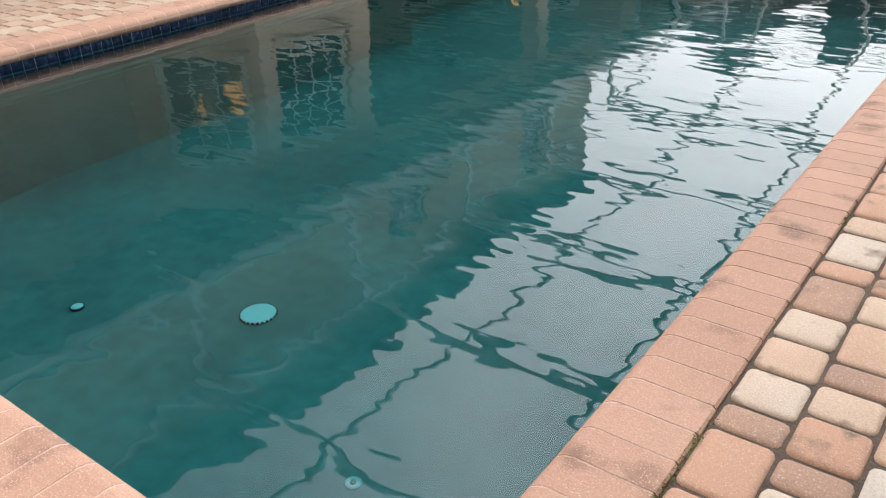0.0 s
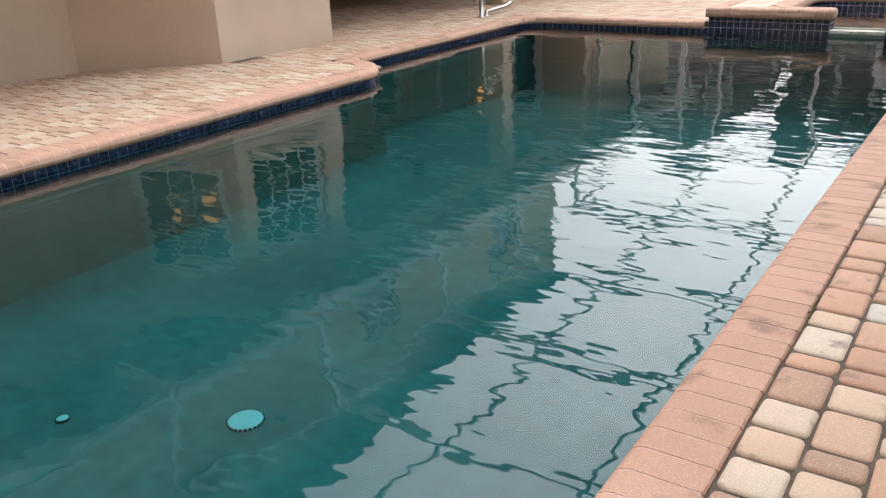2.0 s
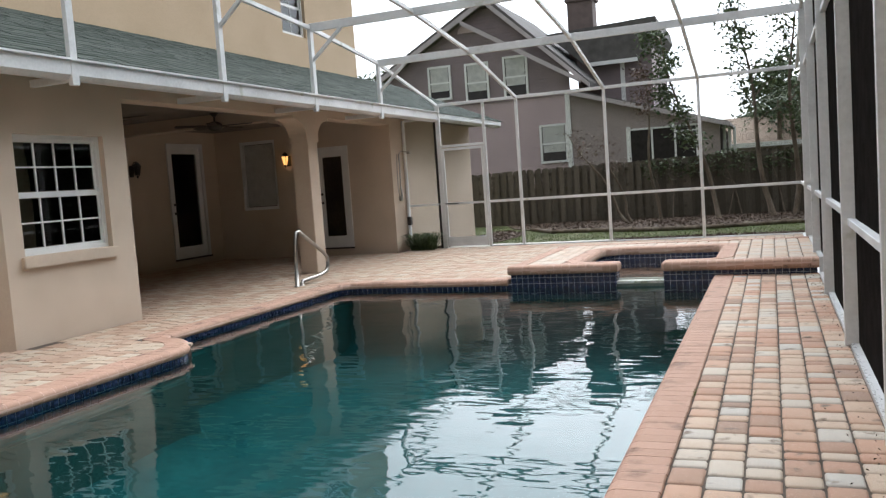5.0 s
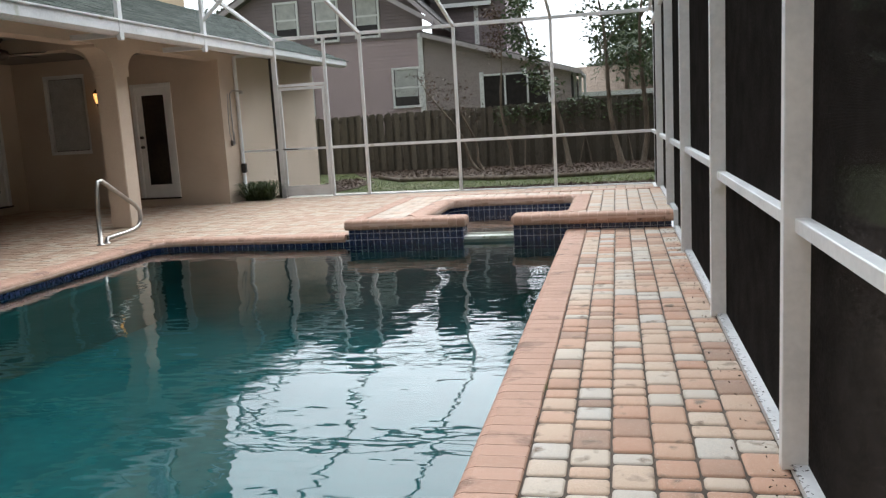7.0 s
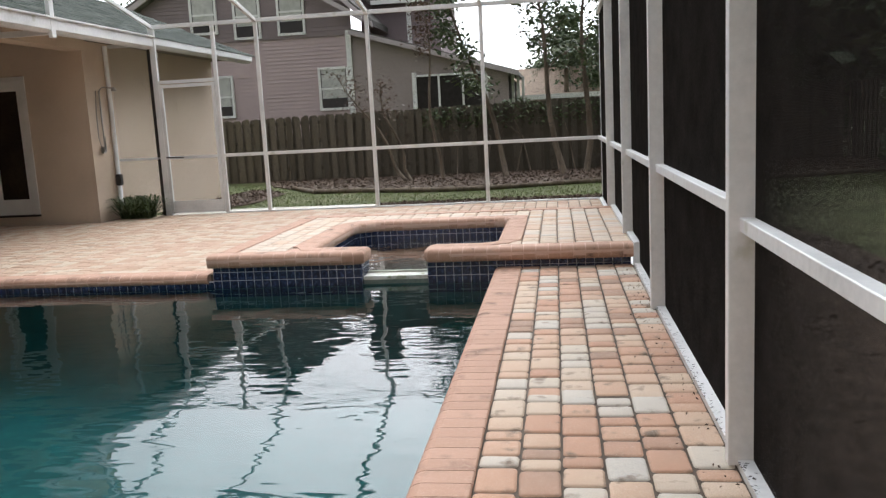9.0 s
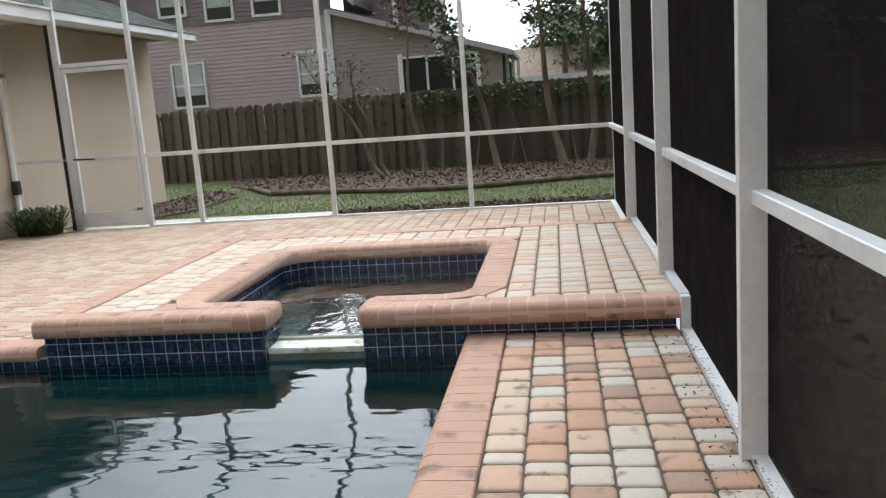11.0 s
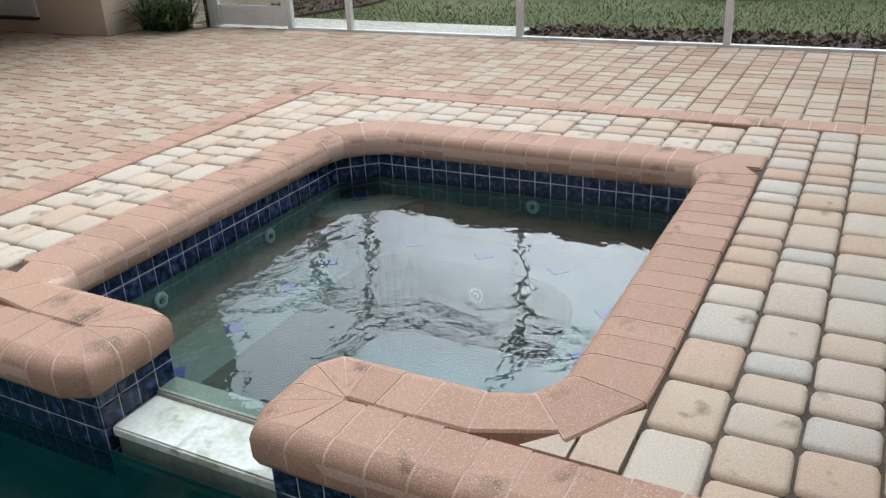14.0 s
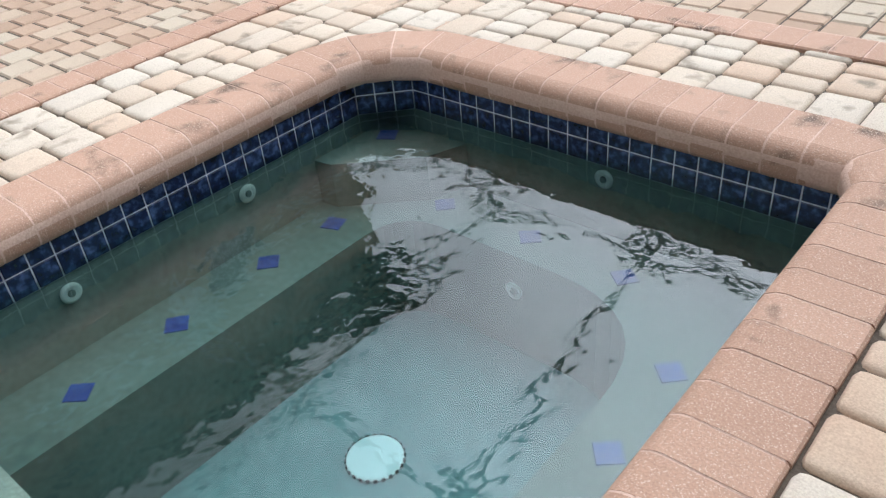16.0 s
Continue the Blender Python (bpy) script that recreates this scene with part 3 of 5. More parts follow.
# coping: front nose, spa rim, edge band
RIM = rounded([(1.02, 10.985), (-0.795, 10.985), (-0.795, 11.365), (-0.26, 11.365), (-0.18, 11.45), (-0.18, 13.135), (-1.72, 13.135), (-1.87, 12.985), (-1.87, 11.365), (-1.32, 11.365), (-1.32, 10.985), (-2.77, 10.985)],
              [0.075, 0.075, 0.03, 0.03, 0.04, 0.04, 0.04, 0.02, 0.075, 0.075])
HUBS = [(-0.9, -0.605, (-0.605, 11.175)), (-1.51, -1.2, (-1.51, 11.175))]
coping(RIM, -1, 0.19, TOP, spa, 0.105, 0.112, HUBS, M_COPING_SPA, lambda p: 0.19 if p.y < 11.43 else 0.226)
# cut bricks and pavers in the corners of the rim
for c in ((-2.10, 11.19, -1.9, 11.36), (-0.12, 13.2, 0.04, 13.36)):
    part("infill_brick", soft_box(c[0], c[1], TOP - 0.07, c[2], c[3], TOP - 0.001, 0.006), M_COPING_SPA, spa)
bm = bmesh.new()
prism(bm, [(-0.17, 11.184), (-0.066, 11.184), (-0.066, 11.296)], "z", TOP - 0.06, TOP - 0.001)
part("cut_paver", bm, M_PALE, spa)
bm = bmesh.new()
prism(bm, [(-0.058, 11.184), (0.046, 11.184), (0.046, 11.42), (-0.058, 11.305)], "z", TOP - 0.06, TOP - 0.001)
part("cut_paver", bm, M_PALE, spa)
coping([Vector((1.02, 14.0)), Vector((-2.55, 14.0))], 1, 0.2, TOP, spa, 0.107, 0.112, (), M_COPING_SPA)
coping([Vector((-2.77, 14.0)), Vector((-2.77, 11.18))], 1, 0.2, TOP, spa, 0.107, 0.112, (), M_COPING_SPA)
# tiles on the outer wall and inside
tiling((-2.745, 11.054), (-1.355, 11.054), TOP - 0.08, 4, spa)
tiling((-0.765, 11.054), (0.98, 11.054), TOP - 0.08, 4, spa)
tiling((-1.354, 11.056), (-1.354, 11.33), TOP - 0.08, 4, spa)
tiling((-0.766, 11.33), (-0.766, 11.056), TOP - 0.08, 4, spa)
tiling((-1.892, 11.34), (-1.892, 13.0), TOP - 0.08, 2, spa)
tiling((-1.892, 13.0), (-1.74, 13.152), TOP - 0.08, 2, spa)
tiling((-1.74, 13.152), (-0.158, 13.152), TOP - 0.08, 2, spa)
tiling((-0.158, 13.15), (-0.158, 11.34), TOP - 0.08, 2, spa)
tiling((-0.16, 11.338), (-0.76, 11.338), TOP - 0.08, 2, spa)
# pavers between the rim and the band, and towards the screen
pave(0.05, 1.0, 11.19, 13.8, TOP, spa, MIXED_ME)
pave(-2.57, -2.11, 11.19, 13.42, TOP, spa, PALE_ME)
pave(-2.57, 0.05, 13.37, 13.8, TOP, spa, PALE_ME)
pave(-2.11, -1.95, 13.02, 13.37, TOP, spa, PALE_ME)
pave(-1.95, -1.79, 13.22, 13.37, TOP, spa, PALE_ME)
# spillway slab and the plaster lip behind it
part("spill_lip", soft_box(-1.36, 11.25, -0.8, -0.76, 11.335, -0.043, 0.006), M_CONCRETE, spa, "pale plaster lip of the spillway")
part("spill_wall", boxes((-1.36, 11.09, B, -0.76, 11.249, -0.089)), M_SPA, spa, "plaster wall under the spillway slab")
spill = thing("spillway_slab", "white marble slab with greenish stains at the spillway", "slab", (-1.06, 11.16, -0.089))
part("slab", soft_box(-0.292, -0.085, 0.0, 0.292, 0.088, 0.034, 0.006), M_MARBLE, spill)
drain("spa_drain_cover", -1.16, 12.21, -0.74, 0.095, "round pale aqua drain cover on the spa floor")
east, north = pose(0, 0, 0, 0, 90, 0), pose(0, 0, 0, 90, 0, 0)
for y in (11.79, 12.45):
    jet(-1.894, y, -0.118, east, "in the spa wall")
for x in (-0.92,):
    jet(x, 13.154, -0.105, north, "in the spa wall")
jet(-1.09, 12.876, -0.46, north, "in the spa bench")
jet(-1.22, 2.24, DEEP, pose(0, 0, 0), "in the pool floor")
for x, y, a in ((-1.73, 11.65, 40), (-1.75, 12.0, 50), (-1.765, 12.385, 45), (-1.75, 12.68, 20), (-1.49, 13.0, 45), (-1.11, 13.0, 40), (-0.735, 12.98, 50), (-0.42, 12.68, 45), (-0.41, 12.34, 40), (-0.4, 12.0, 50), (-1.80, 13.05, 30)):
    b = soft_box(-0.036, -0.036, 0, 0.036, 0.036, 0.004, 0.001, 1)
    b.transform(pose(0, 0, 0, 0, 0, a))
    t = tagged(part("accent_tile", b, M_ACCENT), "small blue accent tile set on the bench", "tile", "bench accent tiles")
    t.location = (x, y, -0.14 if y > 13.02 else -0.32)


# ---- house ----
def frame_at(p0, p1):
    """The pose whose x runs from p0 to p1 along a wall's face; y points into the wall."""
    return pose(p0[0], p0[1], 0, 0, 0, math.degrees(math.atan2(p1[1] - p0[1], p1[0] - p0[0]))), math.hypot(p1[0] - p0[0], p1[1] - p0[1])


def wall(name, p0, p1, z0, z1, material, label, holes=(), thick=0.2):
    m, L = frame_at(p0, p1)
    bm = bmesh.new()
    us = sorted({0.0, L} | {h[0] for h in holes} | {h[1] for h in holes})
    zs = sorted({z0, z1} | {h[2] for h in holes} | {h[3] for h in holes})
    solid = {(i, k) for i in range(len(us) - 1) for k in range(len(zs) - 1)
             if not any(h[0] - 1e-6 < us[i] < h[1] - 1e-6 and h[2] - 1e-6 < zs[k] < h[3] - 1e-6 for h in holes)}
    near = {(i, k): bm.verts.new((u, 0, z)) for i, u in enumerate(us) for k, z in enumerate(zs)}
    away = {(i, k): bm.verts.new((u, thick, z)) for i, u in enumerate(us) for k, z in enumerate(zs)}
    for i, k in solid:
        ring = ((i, k), (i + 1, k), (i + 1, k + 1), (i, k + 1))
        bm.faces.new([near[c] for c in ring])
        bm.faces.new([away[c] for c in ring[::-1]])
        for c, d, other in ((ring[0], ring[1], (i, k - 1)), (ring[1], ring[2], (i + 1, k)), (ring[2], ring[3], (i, k + 1)), (ring[3], ring[0], (i - 1, k))):
            if other not in solid:
                bm.faces.new((near[d], near[c], away[c], away[d]))
    bmesh.ops.recalc_face_normals(bm, faces=bm.faces[:])
    bm.transform(m)
    return structure(name, bm, material, label, "wall"), m


def window(name, m, u0, u1, z0, z1, cols, label, sill=True, rows=2, sash=2):
    """A hung window in a wall's hole: frame, two sashes of small panes, glass and stucco sill."""
    w = thing(name, label, "window", kind="structure")
    w.matrix_basis = m @ Matrix.Translation((u0, 0.07, z0))
    W, H, f = u1 - u0, z1 - z0, 0.045
    part("window_frame", boxes((0, 0, 0, f, 0.09, H), (W - f, 0, 0, W, 0.09, H), (f, 0, H - f, W - f, 0.09, H), (f, 0, 0, W - f, 0.09, f)), M_WHITE, w)
    step = (H - 2 * f) / sash
    for s in range(sash):
        lo, y = f + s * step, 0.02 + 0.022 * s
        e = 0.03
        sh = part("sash", boxes((f, y, lo, f + e, y + 0.022, lo + step), (W - f - e, y, lo, W - f, y + 0.022, lo + step), (f + e, y, lo, W - f - e, y + 0.022, lo + e), (f + e, y, lo + step - e, W - f - e, y + 0.022, lo + step)), M_WHITE, w)
        pw, ph = (W - 2 * f - 2 * e) / cols, (step - 2 * e) / rows
        for c in range(1, cols):
            x = f + e + c * pw
            part("muntin", boxes((x - 0.008, y - 0.002, lo + e, x + 0.008, y + 0.018, lo + step - e)), M_WHITE, sh)
        for r in range(1, rows):
            z = lo + e + r * ph
            part("muntin", boxes((f + e, y - 0.004, z - 0.008, W - f - e, y + 0.016, z + 0.008)), M_WHITE, sh)
        for c in range(cols):
            for r in range(rows):
                g = part("pane", boxes((f + e + c * pw + 0.004, y + 0.008, lo + e + r * ph + 0.004, f + e + (c + 1) * pw - 0.004, y + 0.011, lo + e + (r + 1) * ph - 0.004)), M_GLASS, sh)
                g.visible_shadow = False
    if sill:
        part("window_sill", soft_box(-0.05, -0.12, -0.12, W + 0.06, 0.0, -0.004, 0.008), M_STUCCO, w, "projecting beige stucco sill")
    return w


# unseen wall added behind the camera to cut low southern sky light
wall("rear_light_block", (1.2, -3.9), (-7.6, -3.9), -0.02, 5.8, M_STUCCO_UP, "unseen beige stucco wall added behind the pool to block low sky")
wall("wall_south", (-7.46, -4.0), (-7.46, 5.46), -0.02, 2.74, M_STUCCO, "plain beige stucco house wall")
_, m1 = wall("wall_bay_corner", (-7.46, 5.46), (-6.40, 6.44), -0.02, 2.74, M_STUCCO, "angled beige stucco bay wall with a window", [(0.32, 1.28, 0.9, 2.13)])
window("window_1", m1, 0.32, 1.28, 0.9, 2.13, 3, "white double-hung window with small panes in beige stucco")
_, m2 = wall("wall_bay", (-6.40, 6.44), (-6.40, 8.19), -0.02, 2.74, M_STUCCO, "beige stucco bay wall with a window", [(0.22, 1.41, 0.9, 2.13)])
window("window_2", m2, 0.22, 1.41, 0.9, 2.13, 4, "white double-hung window with sixteen small panes")
wall("wall_lanai_south", (-6.60, 8.19), (-10.9, 8.19), -0.02, 2.8, M_STUCCO, "shaded beige stucco lanai wall")
_, m3 = wall("wall_lanai_west", (-10.9, 8.19), (-10.9, 15.84), -0.02, 2.8, M_STUCCO, "shaded stucco lanai wall with a glazed door", [(6.03, 7.19, 0.12, 2.56)])
_, m4 = wall("wall_lanai_north", (-10.9, 15.84), (-6.82, 15.84), -0.02, 2.8, M_STUCCO, "shaded stucco lanai wall with a door and a window", [(0.64, 1.54, 1.05, 2.54), (2.48, 3.30, 0.14, 2.27)])
wall("wall_side", (-6.62, 15.84), (-6.62, 20.6), -0.08, 2.74, M_STUCCO, "lit beige stucco side wall with an outdoor shower")
wall("wall_side_end", (-6.64, 20.6), (-12.0, 20.6), -0.08, 2.74, M_STUCCO, "beige stucco end wall of the house")
# dark-coloured boxes stand in for unlit rooms behind the windows and doors
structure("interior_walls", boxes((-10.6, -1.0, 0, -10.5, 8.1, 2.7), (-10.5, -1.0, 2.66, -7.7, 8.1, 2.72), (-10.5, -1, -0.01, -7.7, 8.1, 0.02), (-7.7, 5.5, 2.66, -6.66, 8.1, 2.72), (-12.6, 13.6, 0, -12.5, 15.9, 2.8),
                                  (-10.9, 17.2, 0, -6.9, 17.3, 2.8), (-12.5, 15.82, 0, -11.1, 15.9, 2.8), (-12.5, 13.6, 0, -11.1, 13.7, 2.8), (-12.6, 13.6, 2.8, -11.1, 15.9, 2.86), (-10.9, 16.05, 2.8, -6.9, 17.3, 2.86)), M_DARK, "dark-coloured walls standing for unlit rooms behind the windows", "wall")
bm = bmesh.new()
for k in range(26):
    x = 0.0 + k * 0.02
    tube(bm, [(x, 0.02 * math.sin(k * 1.9), 0), (x, 0.02 * math.sin(k * 1.9), 1.35)], 0.014, 6)
for at, turn in (((-6.70, 7.55, 0.85), 70), ((-6.72, 6.62, 0.85), 100), ((-7.1, 6.15, 0.85), 30), ((-7.55, 5.75, 0.85), 50)):
    c = part("curtain", bm.copy(), M_CURTAIN)
    c.matrix_basis = pose(*at, 0, 0, turn) @ Matrix.Diagonal((0.45, 1, 1, 1))
    tagged(c, "gathered pale curtain behind the window glass", "curtain", "bay curtains")
bm.free()
pend = thing("pendant_lamp", "lit amber glass pendant lamp inside the bay room", "lamp", (-8.8, 7.67, 2.05))
part("rod", tube(bmesh.new(), [(0, 0, 0.1), (0, 0, 0.61)], 0.01, 6), M_BLACK, pend)
for y in (-0.27, -0.19, 0.22, 0.3):
    part("arm", tube(bmesh.new(), [(0, 0, 0.14), (0, y, 0.12)], 0.008, 6), M_BLACK, pend)
    part("shade", lathe(bmesh.new(), [(0.05, -0.02), (0.10, 0.02), (0.105, 0.06), (0.05, 0.11)], 0, y, 16), M_LAMP, pend, "glowing amber glass shade")

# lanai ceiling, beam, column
structure("ceiling", boxes((-10.9, 8.19, 2.80, -6.6, 15.9, 2.86), (-6.6, -4, 2.745, -5.96, 20.9, 2.78), (-7.5, -4, 2.745, -6.6, 8.19, 2.78), (-7.0, 15.9, 2.745, -6.6, 20.9, 2.78)), M_CEIL, "lanai ceiling and soffit, coloured dark to deepen the shade", "ceiling")
structure("lanai_cross_beam", boxes((-10.9, 12.52, 2.60, -6.88, 12.84, 2.80)), M_STUCCO, "stucco beam across the lanai ceiling", "beam")
structure("lanai_beam", boxes((-6.88, 8.19, 2.60, -6.56, 15.84, 2.80)), M_STUCCO, "beige stucco beam over the lanai opening", "beam")


def column(x, y):
    c = thing("column", "square beige stucco column with curved corbels", "column", (x, y, 0))
    part("shaft", soft_box(-0.16, -0.16, 0, 0.16, 0.16, 2.2, 0.01), M_STUCCO, c)
    for sgn, axis in ((-1, "x"), (1, "x"), (-1, "y")):
        out = [(0.0, 2.185), (sgn * 0.19, 2.185), (sgn * 0.19, 2.27)]
        for k in range(9):
            a = k / 8 * math.pi / 2
            out.append((sgn * (0.54 - 0.35 * math.cos(a)), 2.27 + 0.28 * math.sin(a)))
        out += [(sgn * 0.56, 2.56), (sgn * 0.56, 2.6), (0.0, 2.6)]
        bm = bmesh.new()
        prism(bm, out, axis, -0.17, 0.17)
        part("corbel", bm, M_STUCCO, c)
    return c


column(-6.72, 12.68)


def glazed_door(name, m, u0, z0, W, H, label, knob_left=True, glass=None):
    d = thing(name, label, "door", kind="structure")
    d.matrix_basis = m @ Matrix.Translation((u0, 0.0, z0))
    t = 0.07
    part("door_frame", boxes((-t, -0.02, 0, 0.0, 0.12, H + t), (W, -0.02, 0, W + t, 0.12, H + t), (0, -0.02, H, W, 0.12, H + t)), M_WHITE, d)
    s = 0.115
    part("door_leaf", boxes((0, 0.03, 0, s, 0.075, H), (W - s, 0.03, 0, W, 0.075, H), (s, 0.03, 0, W - s, 0.075, 0.24), (s, 0.03, H - 0.14, W - s, 0.075, H)), M_WHITE, d)
    part("pane", boxes((s, 0.045, 0.24, W - s, 0.055, H - 0.14)), glass or M_DOORGLASS, d, "dark reflecting glass")
    part("threshold", boxes((-t, -0.05, -0.03, W + t, 0.1, 0.0)), M_BLACK, d)
    x = 0.06 if knob_left else W - 0.06
    for z in (0.95, 1.13):
        k = bmesh.new()
        lathe(k, [(0.028, 0), (0.03, 0.012), (0.016, 0.03), (0.026, 0.045), (0.022, 0.065)], 0, 0, 14)
        k.transform(Matrix.Translation((x, 0.03, z)) @ pose(0, 0, 0, 90, 0, 0))
        part("door_knob", k, M_BLACK, d)
    return d


glazed_door("door_1", m3, 6.11, 0.16, 1.0, 2.32, "white framed full-glass door onto the lanai", True, M_GLASS)
hall = thing("hall_lamp", "small lit lamp glowing inside the hall", "lamp", (-11.7, 15.5, 2.37))
part("shade", lathe(bmesh.new(), [(0.05, -0.05), (0.085, 0.0), (0.075, 0.06), (0.03, 0.09)], 0, 0, 14), M_LAMP, hall)
part("rod", tube(bmesh.new(), [(0, 0, 0.09), (0, 0, 0.38)], 0.008, 6), M_BLACK, hall)
glazed_door("door_2", m4, 2.55, 0.16, 0.68, 2.04, "white framed full-glass door with dark glass")
# shuttered window
sh = thing("window_3", "white shuttered window on the lanai wall", "window", kind="structure")
sh.matrix_basis = m4 @ Matrix.Translation((0.64, 0.02, 1.05)) @ Matrix.Diagonal((1, 1, 1.08, 1))
part("window_frame", boxes((0, 0, 0, 0.06, 0.1, 1.38), (0.84, 0, 0, 0.9, 0.1, 1.38), (0.06, 0, 0, 0.84, 0.1, 0.06), (0.06, 0, 1.32, 0.84, 0.1, 1.38)), M_WHITE, sh)
for k in range(12):
    b = boxes((-0.025, -0.003, 0, 0.035, 0.003, 1.24))
    b.transform(Matrix.Translation((0.1 + k * 0.063, 0.06, 0.07)) @ pose(0, 0, 0, 0, 0, 35))
    part("slat", b, M_CURTAIN, sh)
# dark sheet in place of the unlit room behind the slats
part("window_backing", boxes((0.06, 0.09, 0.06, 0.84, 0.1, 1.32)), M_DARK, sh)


def sconce(x, y, z, turn, lit):
    s = thing("wall_lantern", ("lit" if lit else "unlit") + " black lantern on the lanai wall", "lantern", (x, y, z))
    s.rotation_euler = (0, 0, radians(turn))
    part("back_plate", soft_box(-0.06, 0.0, -0.12, 0.06, 0.02, 0.1, 0.008), M_BLACK, s)
    part("arm", tube(bmesh.new(), [(0, 0.0, 0.06), (0, -0.06, 0.16), (0, -0.13, 0.17)], 0.01, 6), M_BLACK, s)
    part("roof", lathe(bmesh.new(), [(0.085, 0.09), (0.05, 0.13), (0.015, 0.17)], 0, -0.13, 8), M_BLACK, s)
    part("lamp_glass", lathe(bmesh.new(), [(0.035, -0.09), (0.06, 0.02), (0.068, 0.085)], 0, -0.13, 8), M_LAMP_SOFT if lit else M_DARK, s)
    for k in range(4):
        a = radians(45 + 90 * k)
        part("bar", tube(bmesh.new(), [(0.038 * math.cos(a), -0.13 + 0.038 * math.sin(a), -0.1), (0.074 * math.cos(a), -0.13 + 0.074 * math.sin(a), 0.09)], 0.006, 5), M_BLACK, s)
    part("finial", lathe(bmesh.new(), [(0.04, -0.1), (0.02, -0.12), (0.008, -0.15)], 0, -0.13, 8), M_BLACK, s)


sconce(-9.03, 15.83, 2.06, 0, True)
sconce(-10.89, 13.2, 2.0, 90, False)


def ceiling_fan(x, y):
    f = thing("ceiling_fan", "dark brown ceiling fan at rest under the lanai ceiling", "fan", (x, y, 2.8), "lanai fans")
    part("downrod", tube(bmesh.new(), [(0, 0, 0), (0, 0, -0.16)], 0.018, 8), M_FAN, f)
    part("canopy", lathe(bmesh.new(), [(0.03, -0.06), (0.07, -0.01), (0.07, 0.0)], 0, 0, 16), M_FAN, f)
    part("motor", lathe(bmesh.new(), [(0.05, -0.30), (0.11, -0.27), (0.13, -0.22), (0.11, -0.17), (0.03, -0.14)], 0, 0, 18), M_FAN, f)
    for k in range(5):
        b = bmesh.new()
        prism(b, [(0.1, -0.035), (0.2, -0.06), (0.62, -0.075), (0.66, -0.04), (0.66, 0.04), (0.62, 0.075), (0.2, 0.06), (0.1, 0.035)], "z", -0.004, 0.004)
        b.transform(pose(0, 0, -0.22, 0, 0, 72 * k + 12) @ pose(0, 0, 0, 10, 0, 0))
        part("blade", b, M_FAN, f)


ceiling_fan(-8.2, 12.3)
ceiling_fan(-8.2, 9.8)

# roof of the lower storey: shingles in courses
bm = bmesh.new()
slope = math.atan(0.42)
for r in range(24):
    u = r * 0.14
    y = -4.0 - 0.15 * (r % 2)
    while y < 20.9:
        w = random.uniform(0.26, 0.34)
        if y > -4.2:
            x0, z0 = -5.83 - u * math.cos(slope), 2.80 + u * math.sin(slope)
            x1, z1 = x0 - 0.17 * math.cos(slope), z0 + 0.17 * math.sin(slope) - 0.012
            t = random.uniform(0.012, 0.02)
            p = [(x0, y, z0), (x0, y + w - 0.006, z0), (x1, y + w - 0.006, z1), (x1, y, z1)]
            v = [bm.verts.new(q) for q in p] + [bm.verts.new((q[0], q[1], q[2] + t)) for q in p]
            for f in ((4, 5, 6, 7), (0, 1, 5, 4), (1, 2, 6, 5), (3, 0, 4, 7)):
                bm.faces.new([v[i] for i in f])
        y += w
bmesh.ops.recalc_face_normals(bm, faces=bm.faces[:])
roof = thing("house_roof", "low house roof of green-grey shingles", "roof", kind="structure")
tagged(part("shingles", bm, M_SHINGLE, roof), kind="stuff")
bm = bmesh.new()
prism(bm, [(-5.9, 2.78), (-8.98, 2.78 + 3.08 * 0.42), (-8.98, 2.70 + 3.08 * 0.42), (-6.1, 2.78)], "y", -4.2, 20.9)
part("roof_deck", bm, M_ROOF, roof)
_, m5 = wall("wall_upper", (-8.85, -4.0), (-8.85, 19.0), 3.9, 7.6, M_STUCCO_UP, "warm beige stucco wall of the upper storey", [(14.95, 16.05, 4.72, 6.0), (19.75, 20.7, 4.72, 6.0)])
window("window_4", m5, 14.95, 16.05, 4.72, 6.0, 2, "white upper-storey window", False, 1)
window("window_5", m5, 19.75, 20.7, 4.72, 6.0, 2, "white upper-storey window", False, 1)
wall("wall_upper_end", (-8.87, 19.0), (-13.0, 19.0), 3.9, 7.6, M_STUCCO_UP, "end of the beige upper storey")
# dark panel in place of an unlit upper room
structure("upper_room_backing", boxes((-9.6, 9.0, 3.9, -9.5, 18.9, 7.5)), M_DARK, "dark panel standing for an unlit room behind the upper windows", "wall")
bm = bmesh.new()
prism(bm, [(-8.3, 7.5), (-13.2, 9.4), (-13.2, 9.3), (-8.3, 7.4)], "y", -4.5, 19.6)
structure("upper_roof", bm, M_ROOF, "grey shingle roof over the upper storey", "roof")

# gutter along the eave
gut = thing("gutter", "white metal gutter along the lanai eave", "gutter", kind="structure")
bm = bmesh.new()
prism(bm, [(-5.97, 2.62), (-5.88, 2.62), (-5.83, 2.66), (-5.83, 2.80), (-5.80, 2.80), (-5.80, 2.82), (-5.86, 2.82), (-5.86, 2.74), (-5.97, 2.74)], "y", -4.2, BACK)
part("trough", bm, M_ALU, gut)
bm = bmesh.new()
prism(bm, [(-6.02, 2.66), (-5.90, 2.66), (-5.84, 2.70), (-5.84, 2.80), (-5.97, 2.80)], "y", BACK + 0.06, 20.9)
part("trough", bm, M_ALU, gut)

# ---- screen enclosure ----
cage = thing("screen_enclosure", "white aluminium pool screen enclosure with black mesh", "enclosure", kind="structure")


